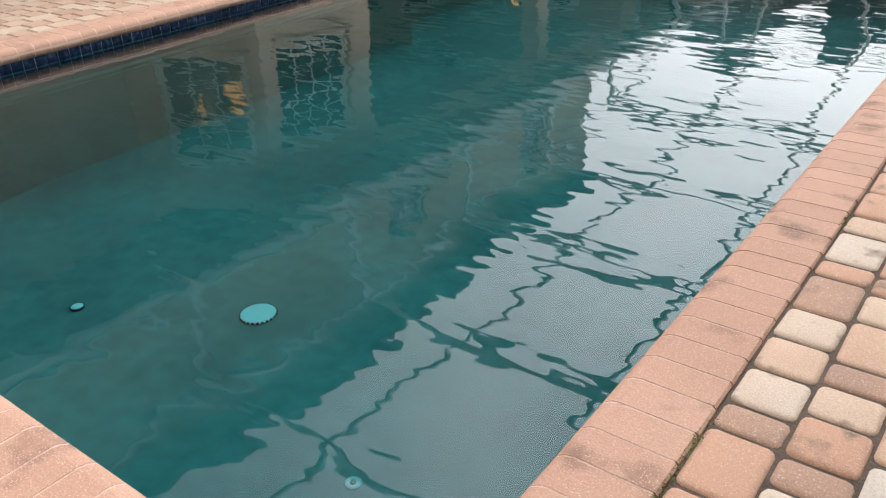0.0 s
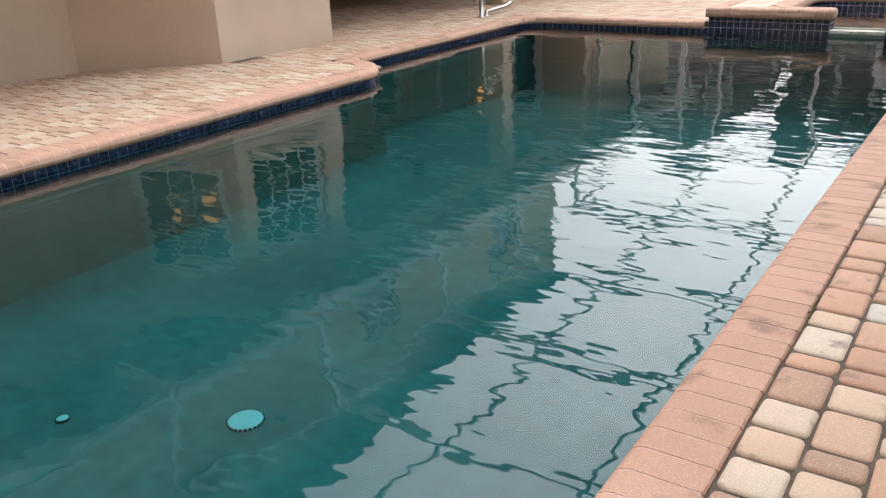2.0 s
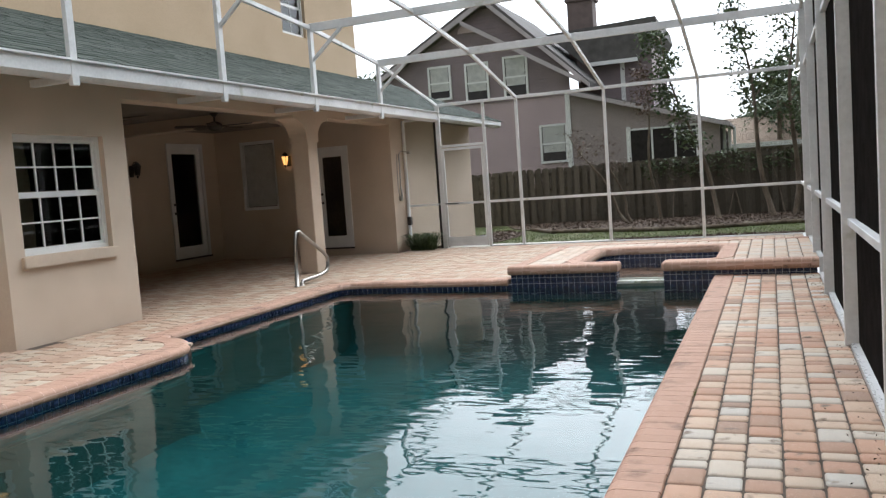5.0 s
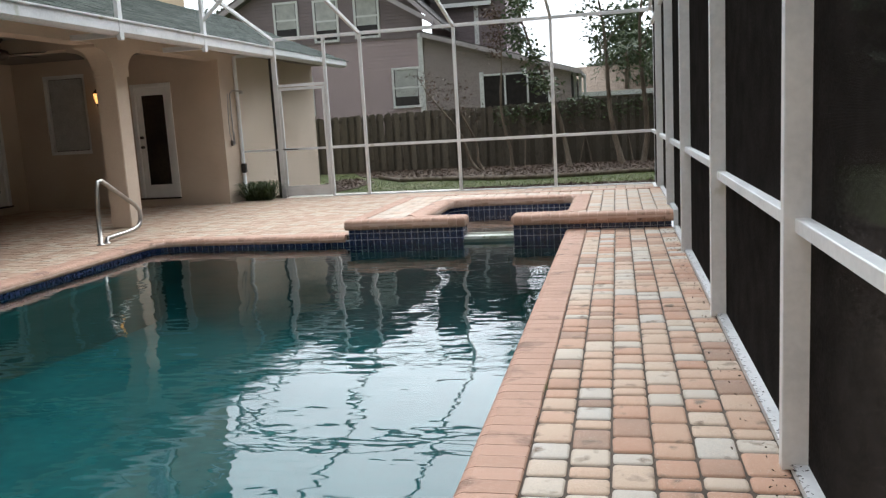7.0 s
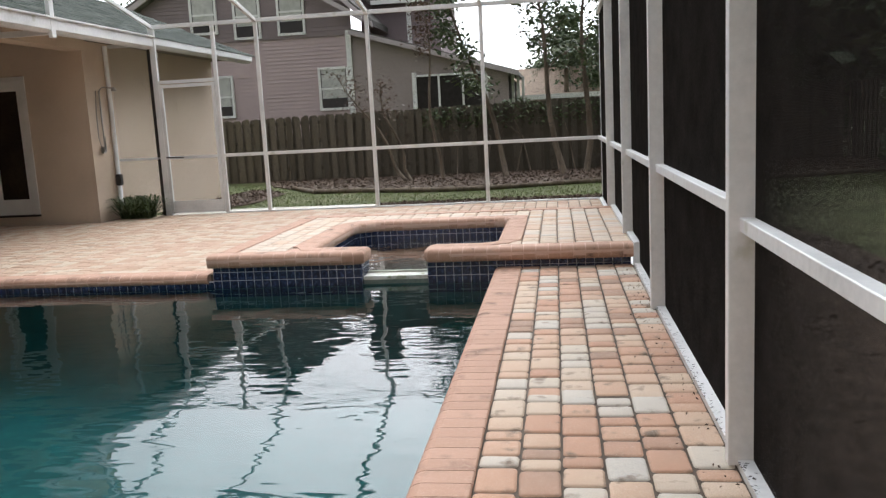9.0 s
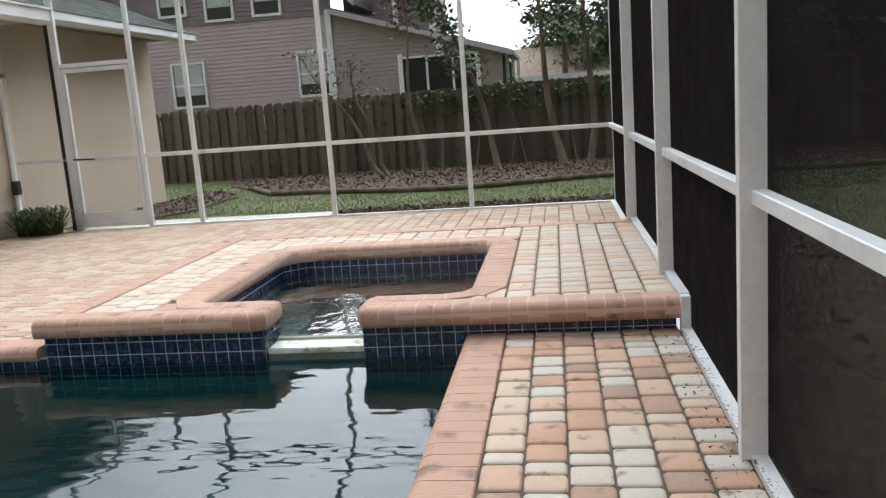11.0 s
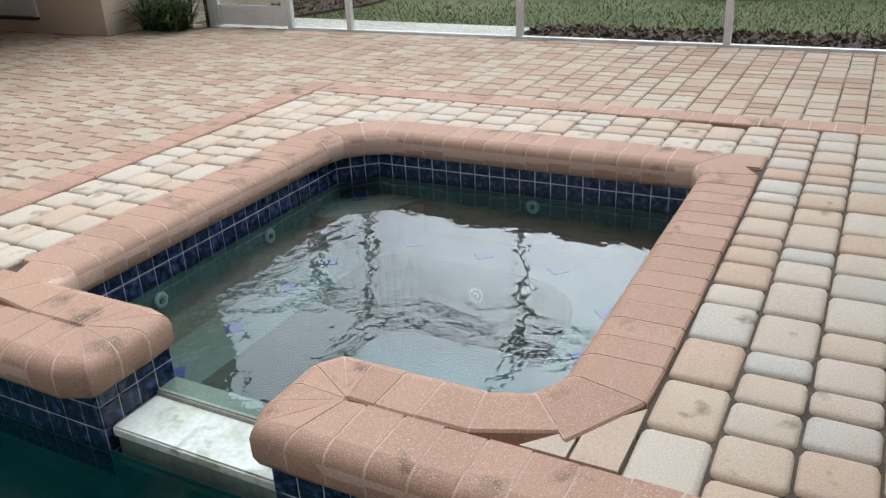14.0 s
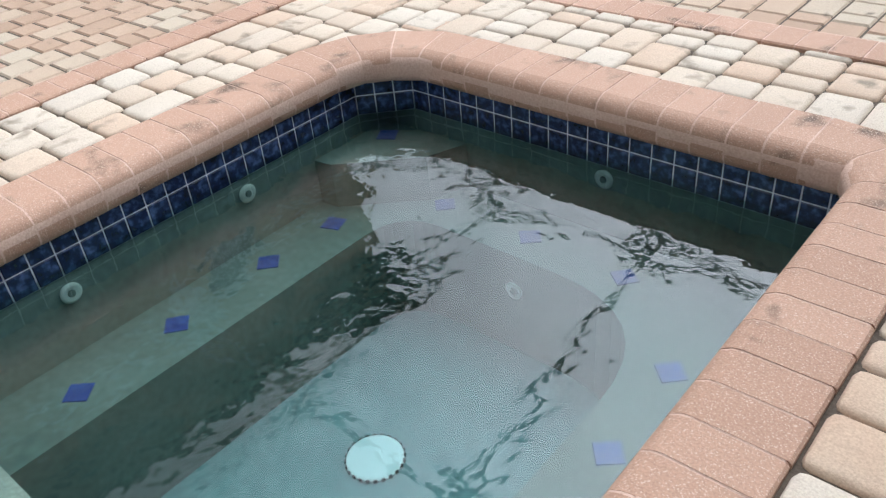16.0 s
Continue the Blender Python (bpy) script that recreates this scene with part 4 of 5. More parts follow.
def beam(name, a, b, w, h):
    """A square bar from a to b; w across, h in height."""
    a, b = Vector(a), Vector(b)
    d = b - a
    rot = d.to_track_quat("Y", "Z").to_matrix().to_4x4()
    bm = soft_box(-w / 2, 0, -h / 2, w / 2, d.length, h / 2, 0.003, 1)
    bm.transform(Matrix.Translation(a) @ rot)
    return part(name, bm, M_ALU, cage)


def upright(x, y, z0, z1, wx, wy):
    return part("post", soft_box(x - wx / 2, y - wy / 2, z0, x + wx / 2, y + wy / 2, z1, 0.003, 1), M_ALU, cage)


for y in FRAMES:
    z = RISE[y]
    base = TOP if 11.0 < y < 14.0 else 0.0
    upright(SIDE + 0.01, y, base, z, 0.096, 0.055)
    beam("roof_beam", (GUT, y, z), (SIDE + 0.1, y, z), 0.055, 0.12)
    upright(GUT, y, 2.56, z, 0.055, 0.09)
    part("bracket", boxes((-6.56, y - 0.04, 2.60, GUT + 0.02, y + 0.04, 2.67)), M_ALU, cage)
    beam("brace", (GUT, y, z - 0.5), (GUT + 0.55, y, z - 0.04), 0.04, 0.05)
ys = FRAMES + [BACK]
for x in [GUT] + POSTS[2:5] + [SIDE]:
    for a, b in zip(ys, ys[1:]):
        beam("rafter", (x, a, RISE[a]), (x, b, RISE.get(b, EAVE)), 0.05, 0.06)
for a, b in zip(ys, ys[1:]):
    rail_z = 0.873 if b < 9.2 else 0.914
    beam("side_rail", (SIDE + 0.024, a, rail_z), (SIDE + 0.024, b, rail_z), 0.05, 0.05)
    beam("side_rail", (SIDE + 0.028, a, 2.72), (SIDE + 0.028, b, 2.72), 0.05, 0.05)
part("base_plate", boxes((SIDE - 0.005, -2.6, -0.012, SIDE + 0.06, 10.99, 0.02), (SIDE - 0.004, 10.975, -0.01, SIDE + 0.045, 11.04, TOP + 0.018), (SIDE - 0.005, 11.05, TOP - 0.05, SIDE + 0.06, 14.0, TOP + 0.02), (SIDE - 0.005, 14.0, -0.012, SIDE + 0.06, BACK, 0.02)), M_ALU, cage)
part("base_plate", boxes((POSTS[1], BACK - 0.03, -0.02, POSTS[-1], BACK + 0.03, 0.02)), M_ALU, cage)
for i, x in enumerate(POSTS):
    upright(x, BACK, -0.02, EAVE, 0.09 if i == 0 else 0.055, 0.055)
beam("eave_beam", (GUT, BACK, EAVE), (SIDE + 0.1, BACK, EAVE), 0.05, 0.06)
beam("back_rail", (POSTS[1], BACK, 0.915), (POSTS[-1], BACK, 0.915), 0.05, 0.05)
beam("back_rail", (-6.6, BACK, 0.915), (POSTS[0], BACK, 0.915), 0.04, 0.04)
beam("eave_beam", (-6.6, BACK, 2.70), (GUT, BACK, 2.70), 0.05, 0.05)

# narrow black upright strip to the left of the door post
part("dark_strip", boxes((POSTS[0] - 0.10, BACK - 0.02, 0.0, POSTS[0] - 0.05, BACK + 0.03, 2.68)), M_BLACK, cage, "black upright strip beside the door post")
sd = thing("screen_door", "white framed screen door with a kick plate", "door", (POSTS[0] + 0.05, BACK - 0.01, 0.0))
dw = POSTS[1] - POSTS[0] - 0.085
part("door_frame", boxes((0, -0.02, 0.03, 0.05, 0.02, 2.06), (dw - 0.05, -0.02, 0.03, dw, 0.02, 2.06), (0.05, -0.02, 2.01, dw - 0.05, 0.02, 2.06), (0.05, -0.02, 0.03, dw - 0.05, 0.02, 0.07)), M_ALU, sd)
part("kick_plate", soft_box(0.05, -0.012, 0.07, dw - 0.05, 0.012, 0.22, 0.004), M_ALU, sd)
part("mid_rail", soft_box(0.05, -0.02, 0.89, dw - 0.05, 0.02, 0.935, 0.004), M_ALU, sd)
part("door_handle", tube(bmesh.new(), [(0.03, -0.02, 0.92), (0.03, -0.06, 0.92), (0.32, -0.06, 0.91)], 0.011, 8), M_BLACK, sd)
beam("door_header", (POSTS[0], BACK, 2.10), (POSTS[1], BACK, 2.10), 0.05, 0.05)


def wires(name, axis, fixed, a0, a1, z0, z1, pitch, r):
    """Insect mesh of real wires on a wall; axis is the way along it."""
    bm = bmesh.new()
    def put(p, q, off):
        ring = []
        for s in (p, q):
            ring.append([bm.verts.new((s[0] + o[0], s[1] + o[1], s[2] + o[2])) for o in off])
        for k in range(3):
            bm.faces.new((ring[0][k], ring[0][(k + 1) % 3], ring[1][(k + 1) % 3], ring[1][k]))
    tri = [(math.cos(k * 2.0944), math.sin(k * 2.0944)) for k in range(3)]
    at = (lambda u, z: (fixed, u, z)) if axis == "y" else (lambda u, z: (u, fixed, z))
    for i in range(int((a1 - a0) / pitch)):
        u = a0 + i * pitch
        put(at(u, z0), at(u, z1), [(c * r, s * r, 0) for c, s in tri])
    for i in range(int((z1 - z0) / pitch)):
        z = z0 + i * pitch
        put(at(a0, z), at(a1, z), [(c * r, 0, s * r) if axis == "y" else (0, c * r, s * r) for c, s in tri])
    ob = part(name, bm, M_MESH, cage, "fine black insect screen")
    return tagged(ob, kind="stuff")


wires("insect_screen", "y", SIDE + 0.05, -2.6, BACK, 0.0, 3.5, 0.004, 0.00055)
wires("insect_screen", "x", BACK + 0.02, -6.6, 1.05, 0.0, EAVE, 0.006, 0.00022)

# ---- things on the deck ----
rail = thing("pool_handrail", "bent stainless steel handrail at the pool steps", "handrail", (-5.9, 10.8, 0))
for dy in (0.0,):
    part("rail", tube(bmesh.new(), [tuple(p) for p in [(0, 0, 0), (0, 0.02, 0.4), (0, 0.05, 0.7), (0, 0.09, 0.78), (0, 0.16, 0.79), (0, 0.5, 0.6), (0, 0.82, 0.42), (0, 0.92, 0.33), (0, 0.92, 0.2), (0, 0.86, 0.12), (0, 0.7, 0.09), (0, 0.15, 0.06), (0, 0.12, 0.0)]], 0.027, 10), M_METAL, rail)
for y in (0.0, 0.12):
    part("escutcheon", lathe(bmesh.new(), [(0.05, 0), (0.05, 0.008), (0.026, 0.02)], 0, y, 16), M_METAL, rail)

shower = thing("outdoor_shower", "chrome outdoor shower with a hanging hose on the wall", "shower", (-6.62, 16.1, 2.0))
part("pipe", tube(bmesh.new(), [(0.03, 0.05, -0.9), (0.03, 0.05, 0.0), (0.06, 0.1, 0.06), (0.14, 0.25, 0.05)], 0.012, 8), M_METAL, shower)
part("shower_head", lathe(bmesh.new(), [(0.045, 0.0), (0.05, 0.02), (0.015, 0.06)], 0.16, 0.27, 14), M_METAL, shower)
part("hose", tube(bmesh.new(), [(0.04, -0.06, 0.0), (0.05, -0.12, -0.3), (0.05, -0.13, -0.7), (0.05, -0.05, -0.95), (0.05, 0.05, -0.92), (0.04, 0.06, -0.7)], 0.009, 6), M_METAL, shower)
part("valve", soft_box(0, -0.04, -0.95, 0.05, 0.06, -0.85, 0.01), M_METAL, shower)
spout = thing("downspout", "white downspout pipe down the stucco wall", "pipe", (-6.58, 16.44, 0))
part("pipe", tube(bmesh.new(), [(0, 0, 0.02), (0, 0, 2.7)], 0.035, 10), M_ALU, spout)
ob = thing("outlet_box", "black weatherproof outlet box on the wall", "outlet box", (-6.6, 16.42, 0.62))
part("cover", soft_box(0, -0.05, -0.1, 0.08, 0.05, 0.08, 0.01), M_BLACK, ob)
part("cable", tube(bmesh.new(), [(0.02, 0.0, -0.1), (0.02, 0.01, -0.35), (0.02, 0.02, -0.62)], 0.012, 6), M_BLACK, ob)


def leaf_quad(bm, p, s, rnd):
    d = Vector((rnd.uniform(-1, 1), rnd.uniform(-1, 1), rnd.uniform(-0.7, 0.7))).normalized()
    e = d.cross(Vector((rnd.uniform(-1, 1), rnd.uniform(-1, 1), rnd.uniform(-1, 1)))).normalized()
    bm.faces.new([bm.verts.new(p + d * s * a + e * s * b) for a, b in ((-1, 0), (-0.2, 0.45), (1, 0), (-0.2, -0.45))])


pl = thing("potted_grass", "dark spiky grass clump beside the stucco wall", "plant", (-6.22, 16.28, 0))
pl.scale = (1.25, 1.0, 1.0)
bm = bmesh.new()
rnd = random.Random(5)
for k in range(420):
    a, h, o = rnd.uniform(0, 6.28), rnd.uniform(0.12, 0.36), rnd.uniform(0.12, 0.42)
    c = Vector((rnd.uniform(-0.2, 0.2), rnd.uniform(-0.12, 0.12), 0))
    d = Vector((math.cos(a), math.sin(a), 0))
    e = Vector((-d.y, d.x, 0)) * 0.008
    p1, p2 = c + d * o * 0.5 + Vector((0, 0, h)), c + d * o * 1.2 + Vector((0, 0, h * 0.75))
    va = [bm.verts.new(q) for q in (c - e, c + e, p1 + e, p1 - e)]
    bm.faces.new(va)
    bm.faces.new((va[3], va[2], bm.verts.new(p2)))
tagged(part("blades", bm, M_LEAF, pl), kind="stuff")

# ---- yard ----
bm = bmesh.new()
rnd = random.Random(3)
for k in range(42000):
    x, y = rnd.uniform(-9.5, 7.5), 17.15 + 6.5 * rnd.random() ** 1.3
    if y < 17.38 + 0.05 * math.sin(x * 3) or (y > 19.9 + 0.4 * math.sin(x * 1.1) and x > -4.5) or x < -6.3 and y < 20.8:
        continue
    h, w, a = rnd.uniform(0.018, 0.045), rnd.uniform(0.004, 0.008), rnd.uniform(0, 3.14)
    dx, dy = math.cos(a) * w, math.sin(a) * w
    lx, ly = rnd.uniform(-0.03, 0.03), rnd.uniform(-0.03, 0.03)
    bm.faces.new([bm.verts.new(p) for p in ((x - dx, y - dy, -0.07), (x + dx, y + dy, -0.07), (x + lx, y + ly, -0.07 + h))])
tagged(part("grass", bm, M_BLADE), "short green lawn grass with worn patches", "grass", kind="stuff")


def patch(name, outline, z, material, label, category, chips=0, seed=1):
    bm = bmesh.new()
    prism(bm, outline, "z", -0.09, z)
    ob = structure(name, bm, material, label, category)
    if chips:
        r, bm = random.Random(seed), bmesh.new()
        xs, ys_ = [p[0] for p in outline], [p[1] for p in outline]
        for k in range(chips):
            p = Vector((r.uniform(min(xs), max(xs)), r.uniform(min(ys_), max(ys_)), z + r.uniform(0, 0.02)))
            inside = False
            for (ax, ay), (bx, by) in zip(outline, outline[1:] + outline[:1]):
                if (ay > p.y) != (by > p.y) and p.x < (bx - ax) * (p.y - ay) / (by - ay) + ax:
                    inside = not inside
            if inside:
                leaf_quad(bm, p, r.uniform(0.015, 0.05), r)
        tagged(part("chips", bm, M_CHIP, ob), kind="stuff")
    return ob


bed = [(x, 19.95 + 0.35 * math.sin(x * 1.1)) for x in [v * 0.5 for v in range(-9, 17)]]
patch("mulch_bed", bed + [(8.0, 24.5), (-7.0, 24.5), (-6.2, 22.6), (-5.4, 21.6)], -0.045, M_MULCH, "brown bark mulch bed along the fence", "mulch bed", 9000)
patch("mulch_strip", [(-2.5, BACK + 0.05), (1.4, BACK + 0.05), (1.4, 17.35), (-2.5, 17.3)], -0.015, M_MULCH, "dark mulch strip along the screen", "mulch bed", 1500, 2)
patch("mulch_corner", [(-6.4, 17.4), (-5.6, 17.5), (-5.2, 18.6), (-5.2, 20.4), (-6.0, 21.6), (-6.4, 21.6)], -0.04, M_MULCH, "mulch bed beside the house wall", "mulch bed", 900, 4)
patch("concrete_pad", [(-5.9, BACK + 0.04), (-2.52, BACK + 0.04), (-2.52, 17.2), (-5.9, 17.3)], -0.012, M_CONCRETE, "pale concrete strip outside the screen door", "pavement")
patch("mulch_side", [(1.1, -4.0), (3.2, -4.0), (3.3, 6.0), (3.0, 12.5), (2.2, 15.5), (1.4, 16.4), (1.1, 16.4)], -0.04, M_MULCH, "dark mulch bed beside the screen wall", "mulch bed", 2500, 6)
riser = thing("irrigation_riser", "grey plastic irrigation riser pipe in the mulch bed", "pipe", (1.65, 13.47, -0.05))
part("pipe", tube(bmesh.new(), [(0, 0, 0), (0, 0, 0.43000000000000005)], 0.02, 8), M_JET, riser)
part("cap", tube(bmesh.new(), [(-0.06, 0, 0.44), (0.06, 0, 0.44)], 0.028, 8), M_JET, riser)
# scalloped edging of the bed
edge = thing("bed_edging", "low dark edging along the mulch bed", "edging", kind="structure")
bm = bmesh.new()
for (ax, ay), (bx, by) in zip([(-5.4, 21.6)] + bed, bed):
    tube(bm, [(ax, ay - 0.02, -0.02), (bx, by - 0.02, -0.02)], 0.05, 6)
part("edging", bm, M_TRUNK, edge)

FY = 24.6
fence = thing("fence", "weathered dark wooden shadowbox fence", "fence", (0, FY, 0))
bm = bmesh.new()
prism(bm, [(-0.07, -0.15), (0.07, -0.15), (0.07, 1.66), (0.03, 1.72), (-0.03, 1.72), (-0.07, 1.66)], "y", -0.009, 0.009)
PICKET = mesh_of("picket", bm, M_FENCE)
k, x = 0, -19.0
while x < 7.0:
    h = 0.93 + 0.008 * (x + 10) + random.uniform(-0.012, 0.012)
    piece("picket", PICKET, fence, pose(x, -0.03 if k % 2 else 0.03, 0, random.uniform(-0.6, 0.6), random.uniform(-0.8, 0.8), 0) @ Matrix.Diagonal((1, 1, h * 0.95, 1)))
    x += 0.112
    k += 1
for z in (0.25, 0.95, 1.4):
    part("fence_rail", boxes((-19.2, -0.02, z - 0.045, 7.2, 0.02, z + 0.045)), M_FENCE, fence)
fence2 = thing("fence", "weathered dark wooden side fence beyond the lawn", "fence", (7.2, 0, 0))
k, y = 0, 0.0
while y < FY:
    piece("picket", PICKET, fence2, pose(-0.03 if k % 2 else 0.03, y, 0, 0, random.uniform(-0.6, 0.6), 90))
    y += 0.13
    k += 1
part("fence_rail", boxes((-0.02, 0, 0.9, 0.02, FY, 1.0)), M_FENCE, fence2)


def vine(name, label, x0, x1, y0, y1, z0, z1, n, seed, s=0.05):
    r, bm = random.Random(seed), bmesh.new()
    for k in range(n):
        x = r.uniform(x0, x1)
        lump = 0.5 + 0.5 * noise.noise(Vector((x * 0.9, seed, 0)))
        p = Vector((x, r.uniform(y0, y1), z0 + (z1 - z0) * (0.35 + 0.65 * lump) * r.random() ** 0.7))
        leaf_quad(bm, p, s * r.uniform(0.6, 1.4), r)
    v = thing(name, label, "plant")
    for k in range(14):
        x = r.uniform(x0, x1)
        part("stem", tube(bmesh.new(), [(x, y0, -0.05), (x + r.uniform(-0.2, 0.2), y0, 0.8), (x + r.uniform(-0.4, 0.4), y0, z0 + 0.2)], 0.02, 5, 0.008), M_TRUNK, v)
    tagged(part("leaves", bm, M_LEAF, v), kind="stuff")
    return v


vine("fence_vine", "dense green vine spilling over the fence top", -2.9, 3.5, FY - 0.22, FY + 0.3, 1.0, 1.88, 3000, 8)
# side hedges raised to keep low eastern light off the lanai
vine("hedge", "tall dark hedge behind the side lawn", -4.0, 4.0, -0.9, 0.9, 0.0, 4.6, 12000, 12, 0.11).matrix_basis = pose(6.2, 16.5, 0, 0, 0, 75)
vine("hedge", "tall dark hedge behind the side lawn", -5.0, 5.0, -0.9, 0.9, 0.0, 4.8, 12000, 13, 0.11).matrix_basis = pose(5.6, 7.5, 0, 0, 0, 92)
# two more hedges added to block the low eastern sky
vine("hedge", "tall dark hedge added along the side fence to block sky", -9.0, 9.0, -0.5, 0.5, 0.0, 4.4, 16000, 14, 0.14).matrix_basis = pose(8.2, 2.5, 0, 0, 0, 90)
vine("hedge", "tall dark hedge added along the side fence to block sky", -7.0, 7.0, -0.5, 0.5, 0.0, 4.4, 13000, 15, 0.14).matrix_basis = pose(8.2, 18.5, 0, 0, 0, 90)


def tree(x, y, height, lean, seed, leaf, label, bare=0.45, crown=1.1, n=1500, girth=0.07, stems=1, s=0.07, reach=0.8):
    r = random.Random(seed)
    t = thing("tree", label, "tree", (x, y, -0.07))
    wood, leaves = bmesh.new(), bmesh.new()
    for q in range(stems):
        ang = r.uniform(0, 6.28)
        top = Vector((lean + (0.5 * math.cos(ang) if stems > 1 else 0), 0.3 * math.sin(ang) if stems > 1 else 0, height * r.uniform(0.85, 1)))
        pts = [Vector((0.12 * q, 0.0, 0))]
        for k in range(1, 9):
            f = k / 8
            pts.append(Vector((top.x * f + 0.10 * math.sin(f * 7 + seed + q), top.y * f + 0.06 * math.cos(f * 5 + seed), top.z * f)))
        tube(wood, pts, girth, 7, girth * 0.18)
        for k in range(12):
            f = bare + (1 - bare) * (k + r.random()) / 12
            i = min(7, int(f * 8))
            p = pts[i].lerp(pts[i + 1], f * 8 - i)
            a = r.uniform(0, 6.28)
            L = reach * r.uniform(0.4, 1.0) * (1.15 - 0.6 * f)
            tip = p + Vector((math.cos(a) * L, math.sin(a) * L, L * r.uniform(0.2, 0.8)))
            m = p.lerp(tip, 0.5) + Vector((0, 0, 0.06))
            tube(wood, [p, m, tip], girth * 0.3, 5, girth * 0.08)
            for g in range(4):
                c = m.lerp(tip, r.random() * 1.1) + Vector((r.gauss(0, 0.12), r.gauss(0, 0.12), r.gauss(0, 0.1))) * crown
                for z in range(max(1, n // (48 * stems))):
                    leaf_quad(leaves, c + Vector((r.gauss(0, 0.15), r.gauss(0, 0.15), r.gauss(0, 0.12))) * crown, s * r.uniform(0.6, 1.3), r)
    part("trunk", wood, M_TRUNK, t)
    tagged(part("crown", leaves, leaf, t), kind="stuff")
    return t


tree(-3.1, 22.9, 2.6, -0.9, 11, M_LEAF_RED, "bare small tree with reddish sparse leaves", 0.6, 0.8, 420, 0.045, 2, 0.04, 0.6)
tree(-2.25, 23.1, 4.2, -0.35, 21, M_LEAF_RED, "thin bare-stemmed tree with a sparse top", 0.72, 0.8, 500, 0.05, 1, 0.05, 0.5)
tree(-0.75, 22.8, 5.6, -1.3, 31, M_LEAF, "slender tree with small dark leaf clumps", 0.38, 0.9, 1700, 0.065, 1, 0.065, 0.9)
tree(0.55, 22.9, 6.2, -0.8, 41, M_LEAF, "slender leaning tree with dark leaf clumps", 0.42, 1.0, 1200, 0.075, 1, 0.07, 0.9)
tree(1.05, 23.4, 6.0, 0.1, 51, M_LEAF, "upright tree with a leafy dark crown", 0.42, 0.9, 1000, 0.08, 1, 0.07, 0.8)
tree(3.0, 26.8, 6.5, 0.3, 61, M_LEAF, "leafy tree behind the fence", 0.3, 1.6, 3600, 0.12, 1, 0.1, 1.4)
tree(5.2, 25.5, 7.0, 0.2, 62, M_LEAF, "leafy tree behind the fence", 0.2, 2.2, 5200, 0.13, 1, 0.11, 2.0)
for i, (x, y, h) in enumerate([(4.0, 52, 6.5), (7.5, 55, 9), (11, 50, 8), (0.5, 56, 7), (-24, 50, 8), (14, 44, 9)]):
    tree(x, y, h, 0.3, 70 + i, M_LEAF, "distant leafy tree behind the houses", 0.2, 3.2, 4200, 0.18, 1, 0.2, 2.8)
# trees beyond the lawn, made taller and denser to block low eastern sky
for i in range(9):
    tree(9.2 + 0.8 * (i % 2), -5 + 4.0 * i, 11.0 + (i * 5 % 3), 0.3, 90 + i, M_LEAF, "tall dense dark tree massed beyond the side lawn to block sky", 0.08, 4.2, 7200, 0.2, 1, 0.33, 3.4)


for i, (x, y, h) in enumerate([(7.6, 29.5, 7.5), (9.8, 33.0, 8.5), (11.5, 38.0, 9.0), (6.4, 27.2, 6.0)]):
    tree(x, y, h, 0.2, 140 + i, M_LEAF, "leafy tree behind the corner of the fences", 0.06, 3.0, 6500, 0.14, 1, 0.24, 2.6)
# second row added behind to keep eastern sky light out of the lanai
for i in range(11):
    tree(12.8 + 1.1 * (i % 2), -8 + 3.6 * i, 13.0 + (i * 7 % 4), -0.3, 120 + i, M_LEAF, "tall dense dark tree massed beyond the side lawn to block sky", 0.03, 4.6, 9000, 0.22, 1, 0.42, 3.6)


def palm(x, y, h, seed):
    r = random.Random(seed)
    t = thing("palm_tree", "distant palm with drooping fronds", "palm tree", (x, y, 0))
    part("trunk", tube(bmesh.new(), [(0, 0, 0), (0.1, 0, h * 0.5), (0.15, 0, h)], 0.16, 8, 0.11), M_TRUNK, t)
    bm = bmesh.new()
    for k in range(22):
        a, drop = r.uniform(0, 6.28), r.uniform(-0.3, 0.9)
        d = Vector((math.cos(a), math.sin(a), 0))
        side = Vector((-d.y, d.x, 0))
        pts = [Vector((0.15, 0, h)) + d * (1.9 * f) + Vector((0, 0, drop * f * 1.6 - 1.9 * f * f)) for f in [j / 10 for j in range(11)]]
        for i in range(1, 11):
            for s in (-1, 1):
                tip = pts[i] + side * s * 0.45 + d * 0.25 - Vector((0, 0, 0.18))
                bm.faces.new([bm.verts.new(q) for q in (pts[i], pts[i] + d * 0.06, tip)])
        tube(bm, pts, 0.02, 4, 0.005)
    part("fronds", bm, M_LEAF, t)


palm(0.9, 50, 4.7, 1)
palm(2.0, 53, 5.2, 2)

# ---- neighbouring house ----
NY = 38.6
nb = thing("neighbour_house", "two-storey house with mauve and grey lap siding", "house", (0, 0, 0))


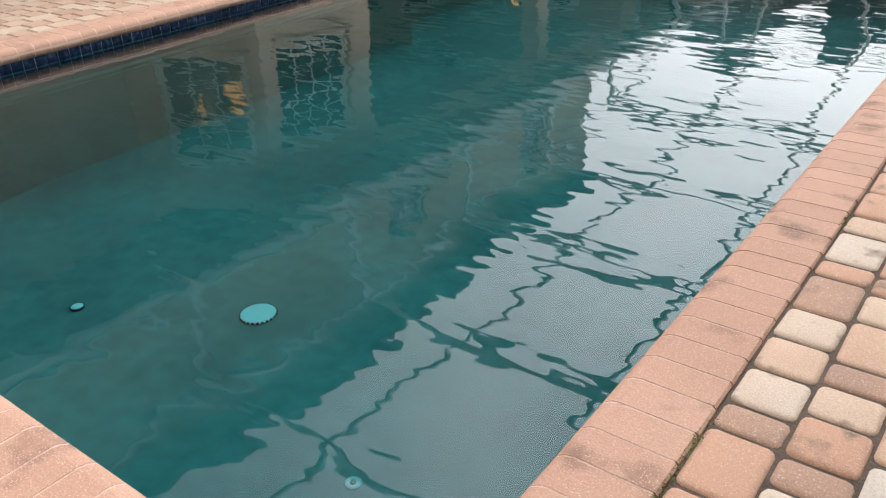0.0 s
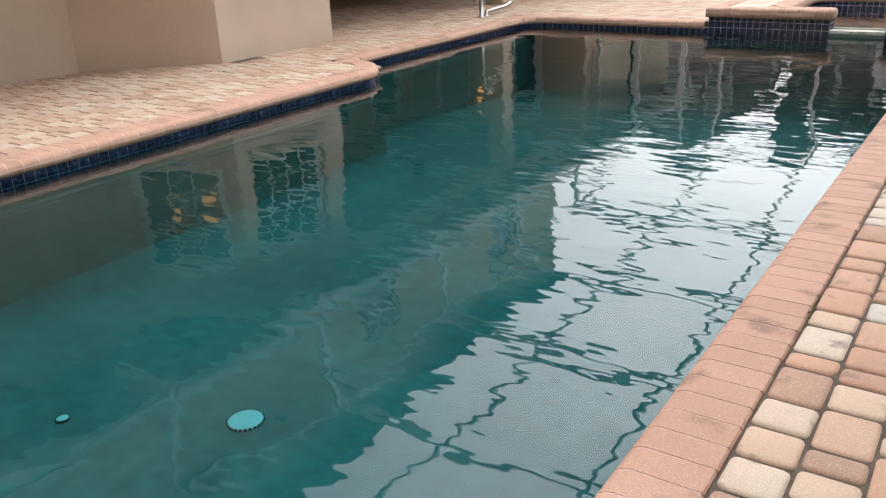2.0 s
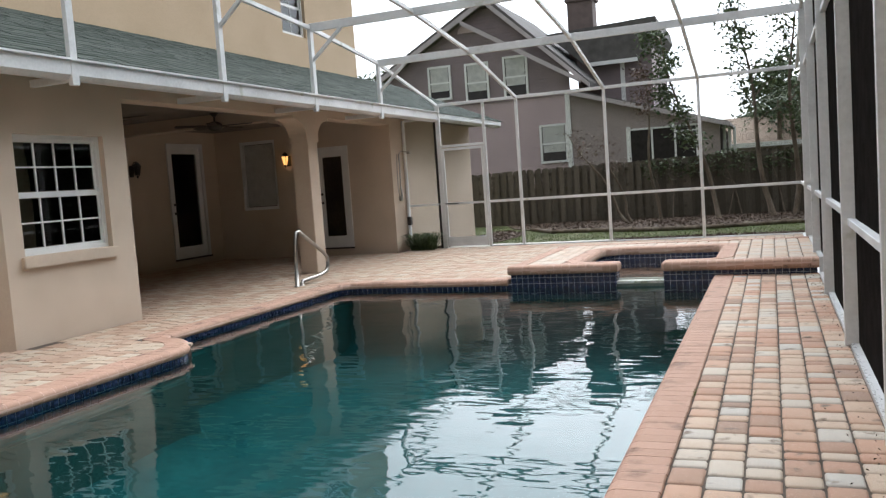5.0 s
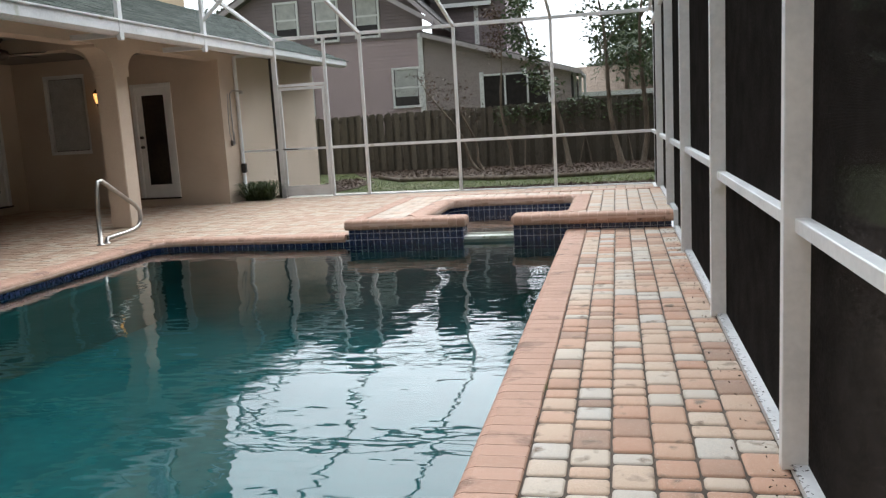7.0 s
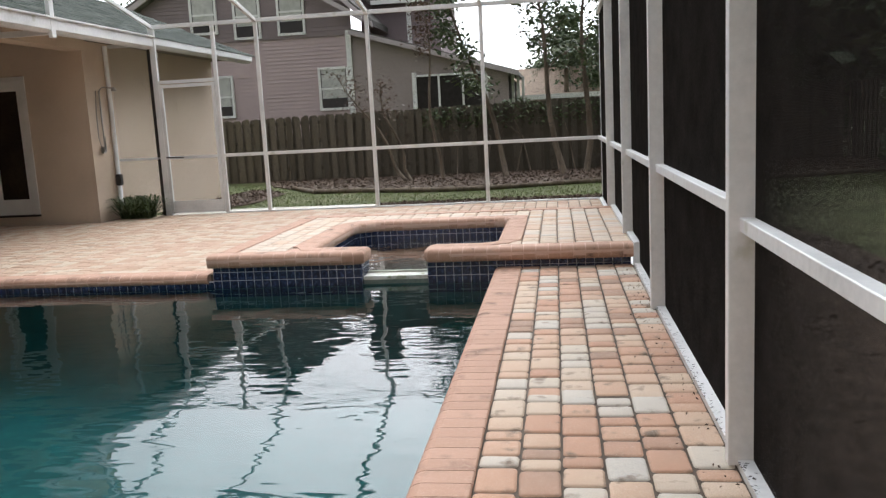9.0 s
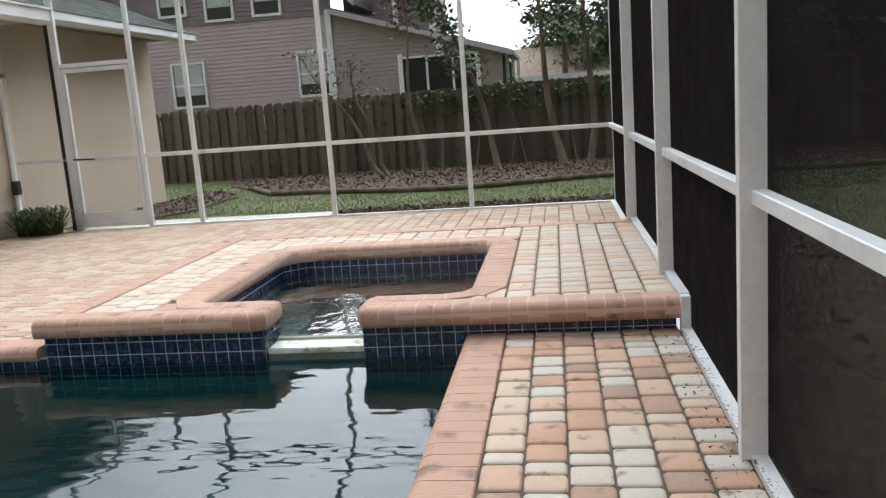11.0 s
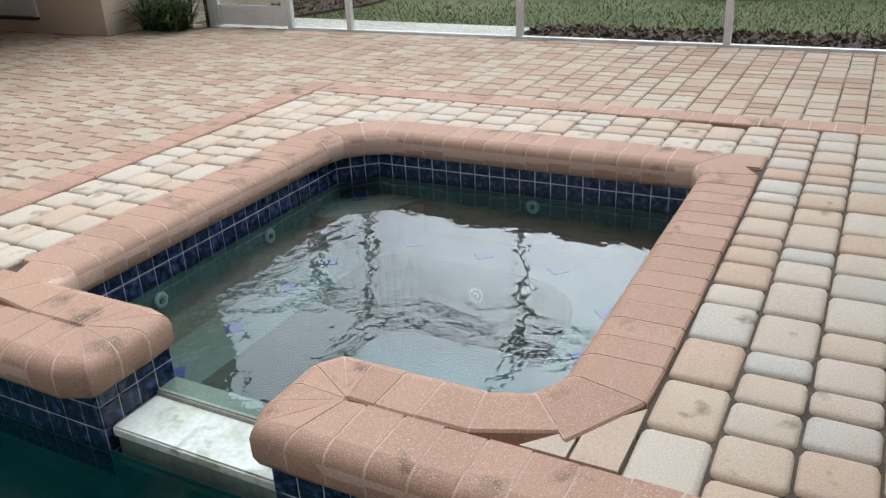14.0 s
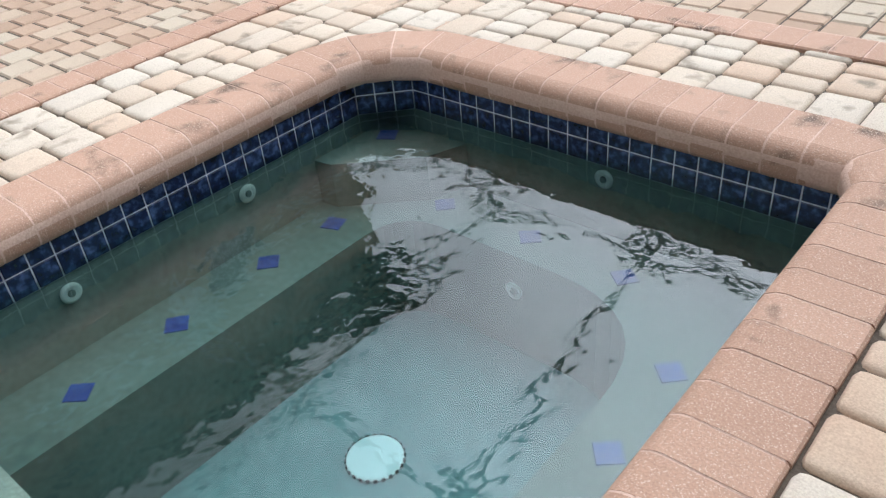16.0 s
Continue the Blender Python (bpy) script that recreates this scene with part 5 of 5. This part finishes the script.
def siding(name, outline_at, z0, z1, y, material, course=0.155, depth=6.0):
    """Lap boards from z0 to z1; outline_at(z) gives the left and right ends."""
    bm = bmesh.new()
    z = z0
    while z < z1 - 0.01:
        h = min(course, z1 - z)
        a, b = outline_at(z + h)
        a2, b2 = outline_at(z)
        lo = [bm.verts.new(p) for p in ((a2, y - 0.03, z), (b2, y - 0.03, z), (b, y - 0.004, z + h), (a, y - 0.004, z + h))]
        bm.faces.new(lo)
        bm.faces.new([bm.verts.new(p) for p in ((a2, y, z), (b2, y, z), (b2, y - 0.03, z), (a2, y - 0.03, z))])
        z += h
    xs = outline_at(z0)
    bm.faces.new([bm.verts.new(p) for p in ((xs[1], y, z0), (xs[1], y + depth, z0), (xs[1], y + depth, z1), (xs[1], y, z1))]) if abs(outline_at(z1)[1] - xs[1]) < 0.01 else None
    return part(name, bm, material, nb)


siding("lower_siding", lambda z: (-17.2, -8.0), -0.2, 5.1, NY, M_SIDE_LO)
siding("upper_siding", lambda z: (-17.2 + max(0, z - 6.6) * 1.78, min(-7.95, -11.72 + (9.7 - z) * 1.067)), 5.1, 9.5, NY - 0.02, M_SIDE_UP)
siding("wing_siding", lambda z: (-8.0, min(-1.5, -7.9 + (5.05 - z) * 3.35)), -0.2, 5.0, NY + 0.05, M_SIDE_MID)
bm = bmesh.new()
prism(bm, [(-17.9, 6.35), (-11.75, 9.75), (-7.0, 5.3), (-7.0, 5.55), (-11.75, 10.05), (-17.9, 6.6)], "y", NY - 0.45, NY + 9)
part("gable_roof", bm, M_ROOF, nb)
bm = bmesh.new()
prism(bm, [(-17.9, 6.22), (-11.75, 9.6), (-6.95, 5.2), (-6.95, 5.42), (-11.75, 9.85), (-17.9, 6.45)], "y", NY - 0.55, NY - 0.46)
part("fascia", bm, M_TRIM, nb)
bm = bmesh.new()
prism(bm, [(-12.9, 8.75), (-7.35, 5.45), (-7.35, 5.66), (-12.9, 8.98)], "y", NY - 0.7, NY - 0.5)
part("fascia", bm, M_TRIM, nb)
bm = bmesh.new()
prism(bm, [(-8.0, 5.08), (-1.1, 3.02), (-1.1, 3.16), (-8.0, 5.26)], "y", NY - 0.35, NY + 7)
part("wing_roof", bm, M_ROOF, nb)
bm = bmesh.new()
prism(bm, [(-8.0, 5.0), (-1.05, 2.93), (-1.05, 3.12), (-8.0, 5.2)], "y", NY - 0.44, NY - 0.36)
part("fascia", bm, M_TRIM, nb)
part("corner_board", boxes((-8.22, NY - 0.08, -0.2, -8.0, NY + 0.0, 5.2)), M_WHITE, nb)
part("belt_board", boxes((-17.2, NY - 0.07, 5.02, -8.0, NY - 0.02, 5.2)), M_SIDE_UP, nb)
# rear block with a gable and chimney
siding("rear_siding", lambda z: (-8.2, -4.6), 3.5, 7.2, NY + 3, M_SIDE_UP)
bm = bmesh.new()
prism(bm, [(-9.6, 8.3), (-4.3, 8.5), (-4.2, 7.9), (-5.2, 6.6), (-7.6, 6.5)], "y", NY + 2.5, NY + 9)
part("rear_roof", bm, M_ROOF, nb)
part("rear_trim", boxes((-6.1, NY + 2.9, 4.5, -5.9, NY + 2.96, 6.7), (-7.6, NY + 2.4, 6.5, -5.2, NY + 2.5, 6.68)), M_WHITE, nb)
ch = part("chimney", soft_box(-8.9, NY + 4.5, 7.0, -7.6, NY + 5.6, 10.1, 0.02), M_BRICK, nb)
part("chimney_cap", soft_box(-9.0, NY + 4.4, 10.1, -7.5, NY + 5.7, 10.28, 0.02), M_BRICK, ch)
v = bmesh.new()
prism(v, [(-13.25, 8.45)] + [(-12.8 - 0.45 * math.cos(k * math.pi / 10), 8.45 + 0.4 * math.sin(k * math.pi / 10)) for k in range(11)] + [(-12.35, 8.45)][:0], "y", NY - 0.12, NY - 0.05)
part("gable_vent", v, M_SIDE_LO, nb)


def far_window(x0, x1, z0, z1, y, blind=True):
    w = part("window", boxes((x0 - 0.1, y - 0.1, z0 - 0.1, x0, y, z1 + 0.1), (x1, y - 0.1, z0 - 0.1, x1 + 0.1, y, z1 + 0.1), (x0, y - 0.1, z0 - 0.1, x1, y, z0), (x0, y - 0.1, z1, x1, y, z1 + 0.1)), M_WHITE, nb, "white window casing")
    part("pane", boxes((x0, y - 0.05, z0, x1, y - 0.04, z1)), M_DOORGLASS, w)
    mid = (z0 + z1) / 2
    part("sash_rail", boxes((x0, y - 0.08, mid - 0.04, x1, y - 0.05, mid + 0.04)), M_WHITE, w)
    if blind:
        part("blind", boxes((x0 + 0.04, y - 0.065, mid - 0.4, x1 - 0.04, y - 0.052, z1)), M_CURTAIN, w)


for x0, x1, z0, z1 in ((-14.85, -13.85, 5.5, 6.95), (-12.93, -11.93, 5.2, 6.9), (-11.0, -10.0, 5.25, 7.0), (-9.4, -8.28, 2.05, 3.65), (-14.62, -13.38, 1.95, 3.55)):
    far_window(x0, x1, z0, z1, NY - 0.03)
# screened porch of the wing
por = part("porch", boxes((-5.4, NY - 0.1, 3.12, -2.4, NY, 3.2)), M_WHITE, nb, "white porch frame")
for c in ((-5.5, NY - 0.1, 1.55, -5.32, NY + 0.02, 3.3), (-4.42, NY - 0.1, 1.55, -4.34, NY, 3.2), (-3.42, NY - 0.1, 1.55, -3.34, NY, 3.2), (-2.5, NY - 0.1, 1.55, -2.35, NY, 3.1), (-5.4, NY - 0.1, 1.55, -4.3, NY, 1.63), (-3.4, NY - 0.1, 1.55, -2.4, NY, 1.63), (-3.4, NY - 0.1, 2.9, -2.4, NY - 0.02, 2.96)):
    part("porch_bar", boxes(c), M_WHITE, por)
part("porch_screen", boxes((-5.35, NY - 0.04, 1.6, -4.4, NY + 0.0, 3.15), (-4.36, NY - 0.03, 1.0, -3.38, NY + 0.01, 3.15), (-3.36, NY - 0.04, 1.6, -2.45, NY + 0.0, 3.15)), M_MESH, por)
for k in range(4):
    part("porch_post", boxes((-1.62 + 0.16 * k, NY + 0.1 + 1.5 * k, 0, -1.5 + 0.16 * k, NY + 0.22 + 1.5 * k, 3.1)), M_WHITE, nb)
part("porch_side", boxes((-1.52, NY + 0.1, 0.0, -1.46, NY + 6.5, 2.95)), M_MESH, nb)

far = thing("far_house", "low distant house with a tan shingle roof", "house", (0.6, 50, 0))
part("wall", boxes((-2.3, 0.3, 0, 4.0, 5, 2.35)), M_SIDE_MID, far)
bm = bmesh.new()
prism(bm, [(-0.4, 2.2), (4.0, 3.9), (8.4, 2.2), (8.4, 2.35), (4.0, 4.05), (-0.4, 2.35)], "x", -2.8, 4.4)
part("roof", bm, M_ROOF_TAN, far)
part("fascia", boxes((-2.8, -0.45, 2.15, 4.4, -0.4, 2.4)), M_WHITE, far)

# moss in the joint beside the coping
bm, r = bmesh.new(), random.Random(23)
for k in range(500):
    y = r.choice([1.75, 1.9, 2.05, 3.3, 5.6]) + r.gauss(0, 0.05)
    leaf_quad(bm, Vector((0.057 + r.gauss(0, 0.006), y, r.uniform(-0.008, 0.008))), r.uniform(0.002, 0.006), r)
tagged(part("joint_moss", bm, M_BLADE), "tiny green moss tufts in the coping joint", "moss", kind="stuff")
# dry leaf bits swept against the screen
bm, r = bmesh.new(), random.Random(17)
for k in range(420):
    x = 1.0 - abs(r.gauss(0, 0.09))
    y = r.uniform(1.5, 10.9) if k % 3 else r.gauss(9.6, 0.8)
    if 0.2 < x < 0.98 and y < 10.9:
        leaf_quad(bm, Vector((x, y, 0.008)), r.uniform(0.003, 0.011), r)
tagged(part("leaf_litter", bm, M_CHIP), "dry brown leaf bits on the pavers", "litter", kind="stuff")

# flaked black grime on the white base plate of the screen
bm, r = bmesh.new(), random.Random(29)
for k in range(900):
    y = r.uniform(1.6, 10.9)
    leaf_quad(bm, Vector((0.993 + abs(r.gauss(0, 0.016)), y, 0.0215)), r.uniform(0.004, 0.013), r)
    for v in list(bm.verts)[-4:]:
        v.co.z = 0.0212
tagged(part("plate_grime", bm, M_BLACK), "black grime flakes on the white base plate", "dirt", kind="stuff")

# ---- pavers of the deck, laid last ----
SPLIT = 7.7
pave(0.058, 0.995, 1.02, SPLIT, 0.0, floor, PAVER_ME)
rest = bmesh.new()
pave(0.058, 0.995, SPLIT, 11.06, 0.0, None, None, rest, None, "y", True)
tagged(part("pavers", rest, M_PAVER_ROW, floor), kind="stuff")
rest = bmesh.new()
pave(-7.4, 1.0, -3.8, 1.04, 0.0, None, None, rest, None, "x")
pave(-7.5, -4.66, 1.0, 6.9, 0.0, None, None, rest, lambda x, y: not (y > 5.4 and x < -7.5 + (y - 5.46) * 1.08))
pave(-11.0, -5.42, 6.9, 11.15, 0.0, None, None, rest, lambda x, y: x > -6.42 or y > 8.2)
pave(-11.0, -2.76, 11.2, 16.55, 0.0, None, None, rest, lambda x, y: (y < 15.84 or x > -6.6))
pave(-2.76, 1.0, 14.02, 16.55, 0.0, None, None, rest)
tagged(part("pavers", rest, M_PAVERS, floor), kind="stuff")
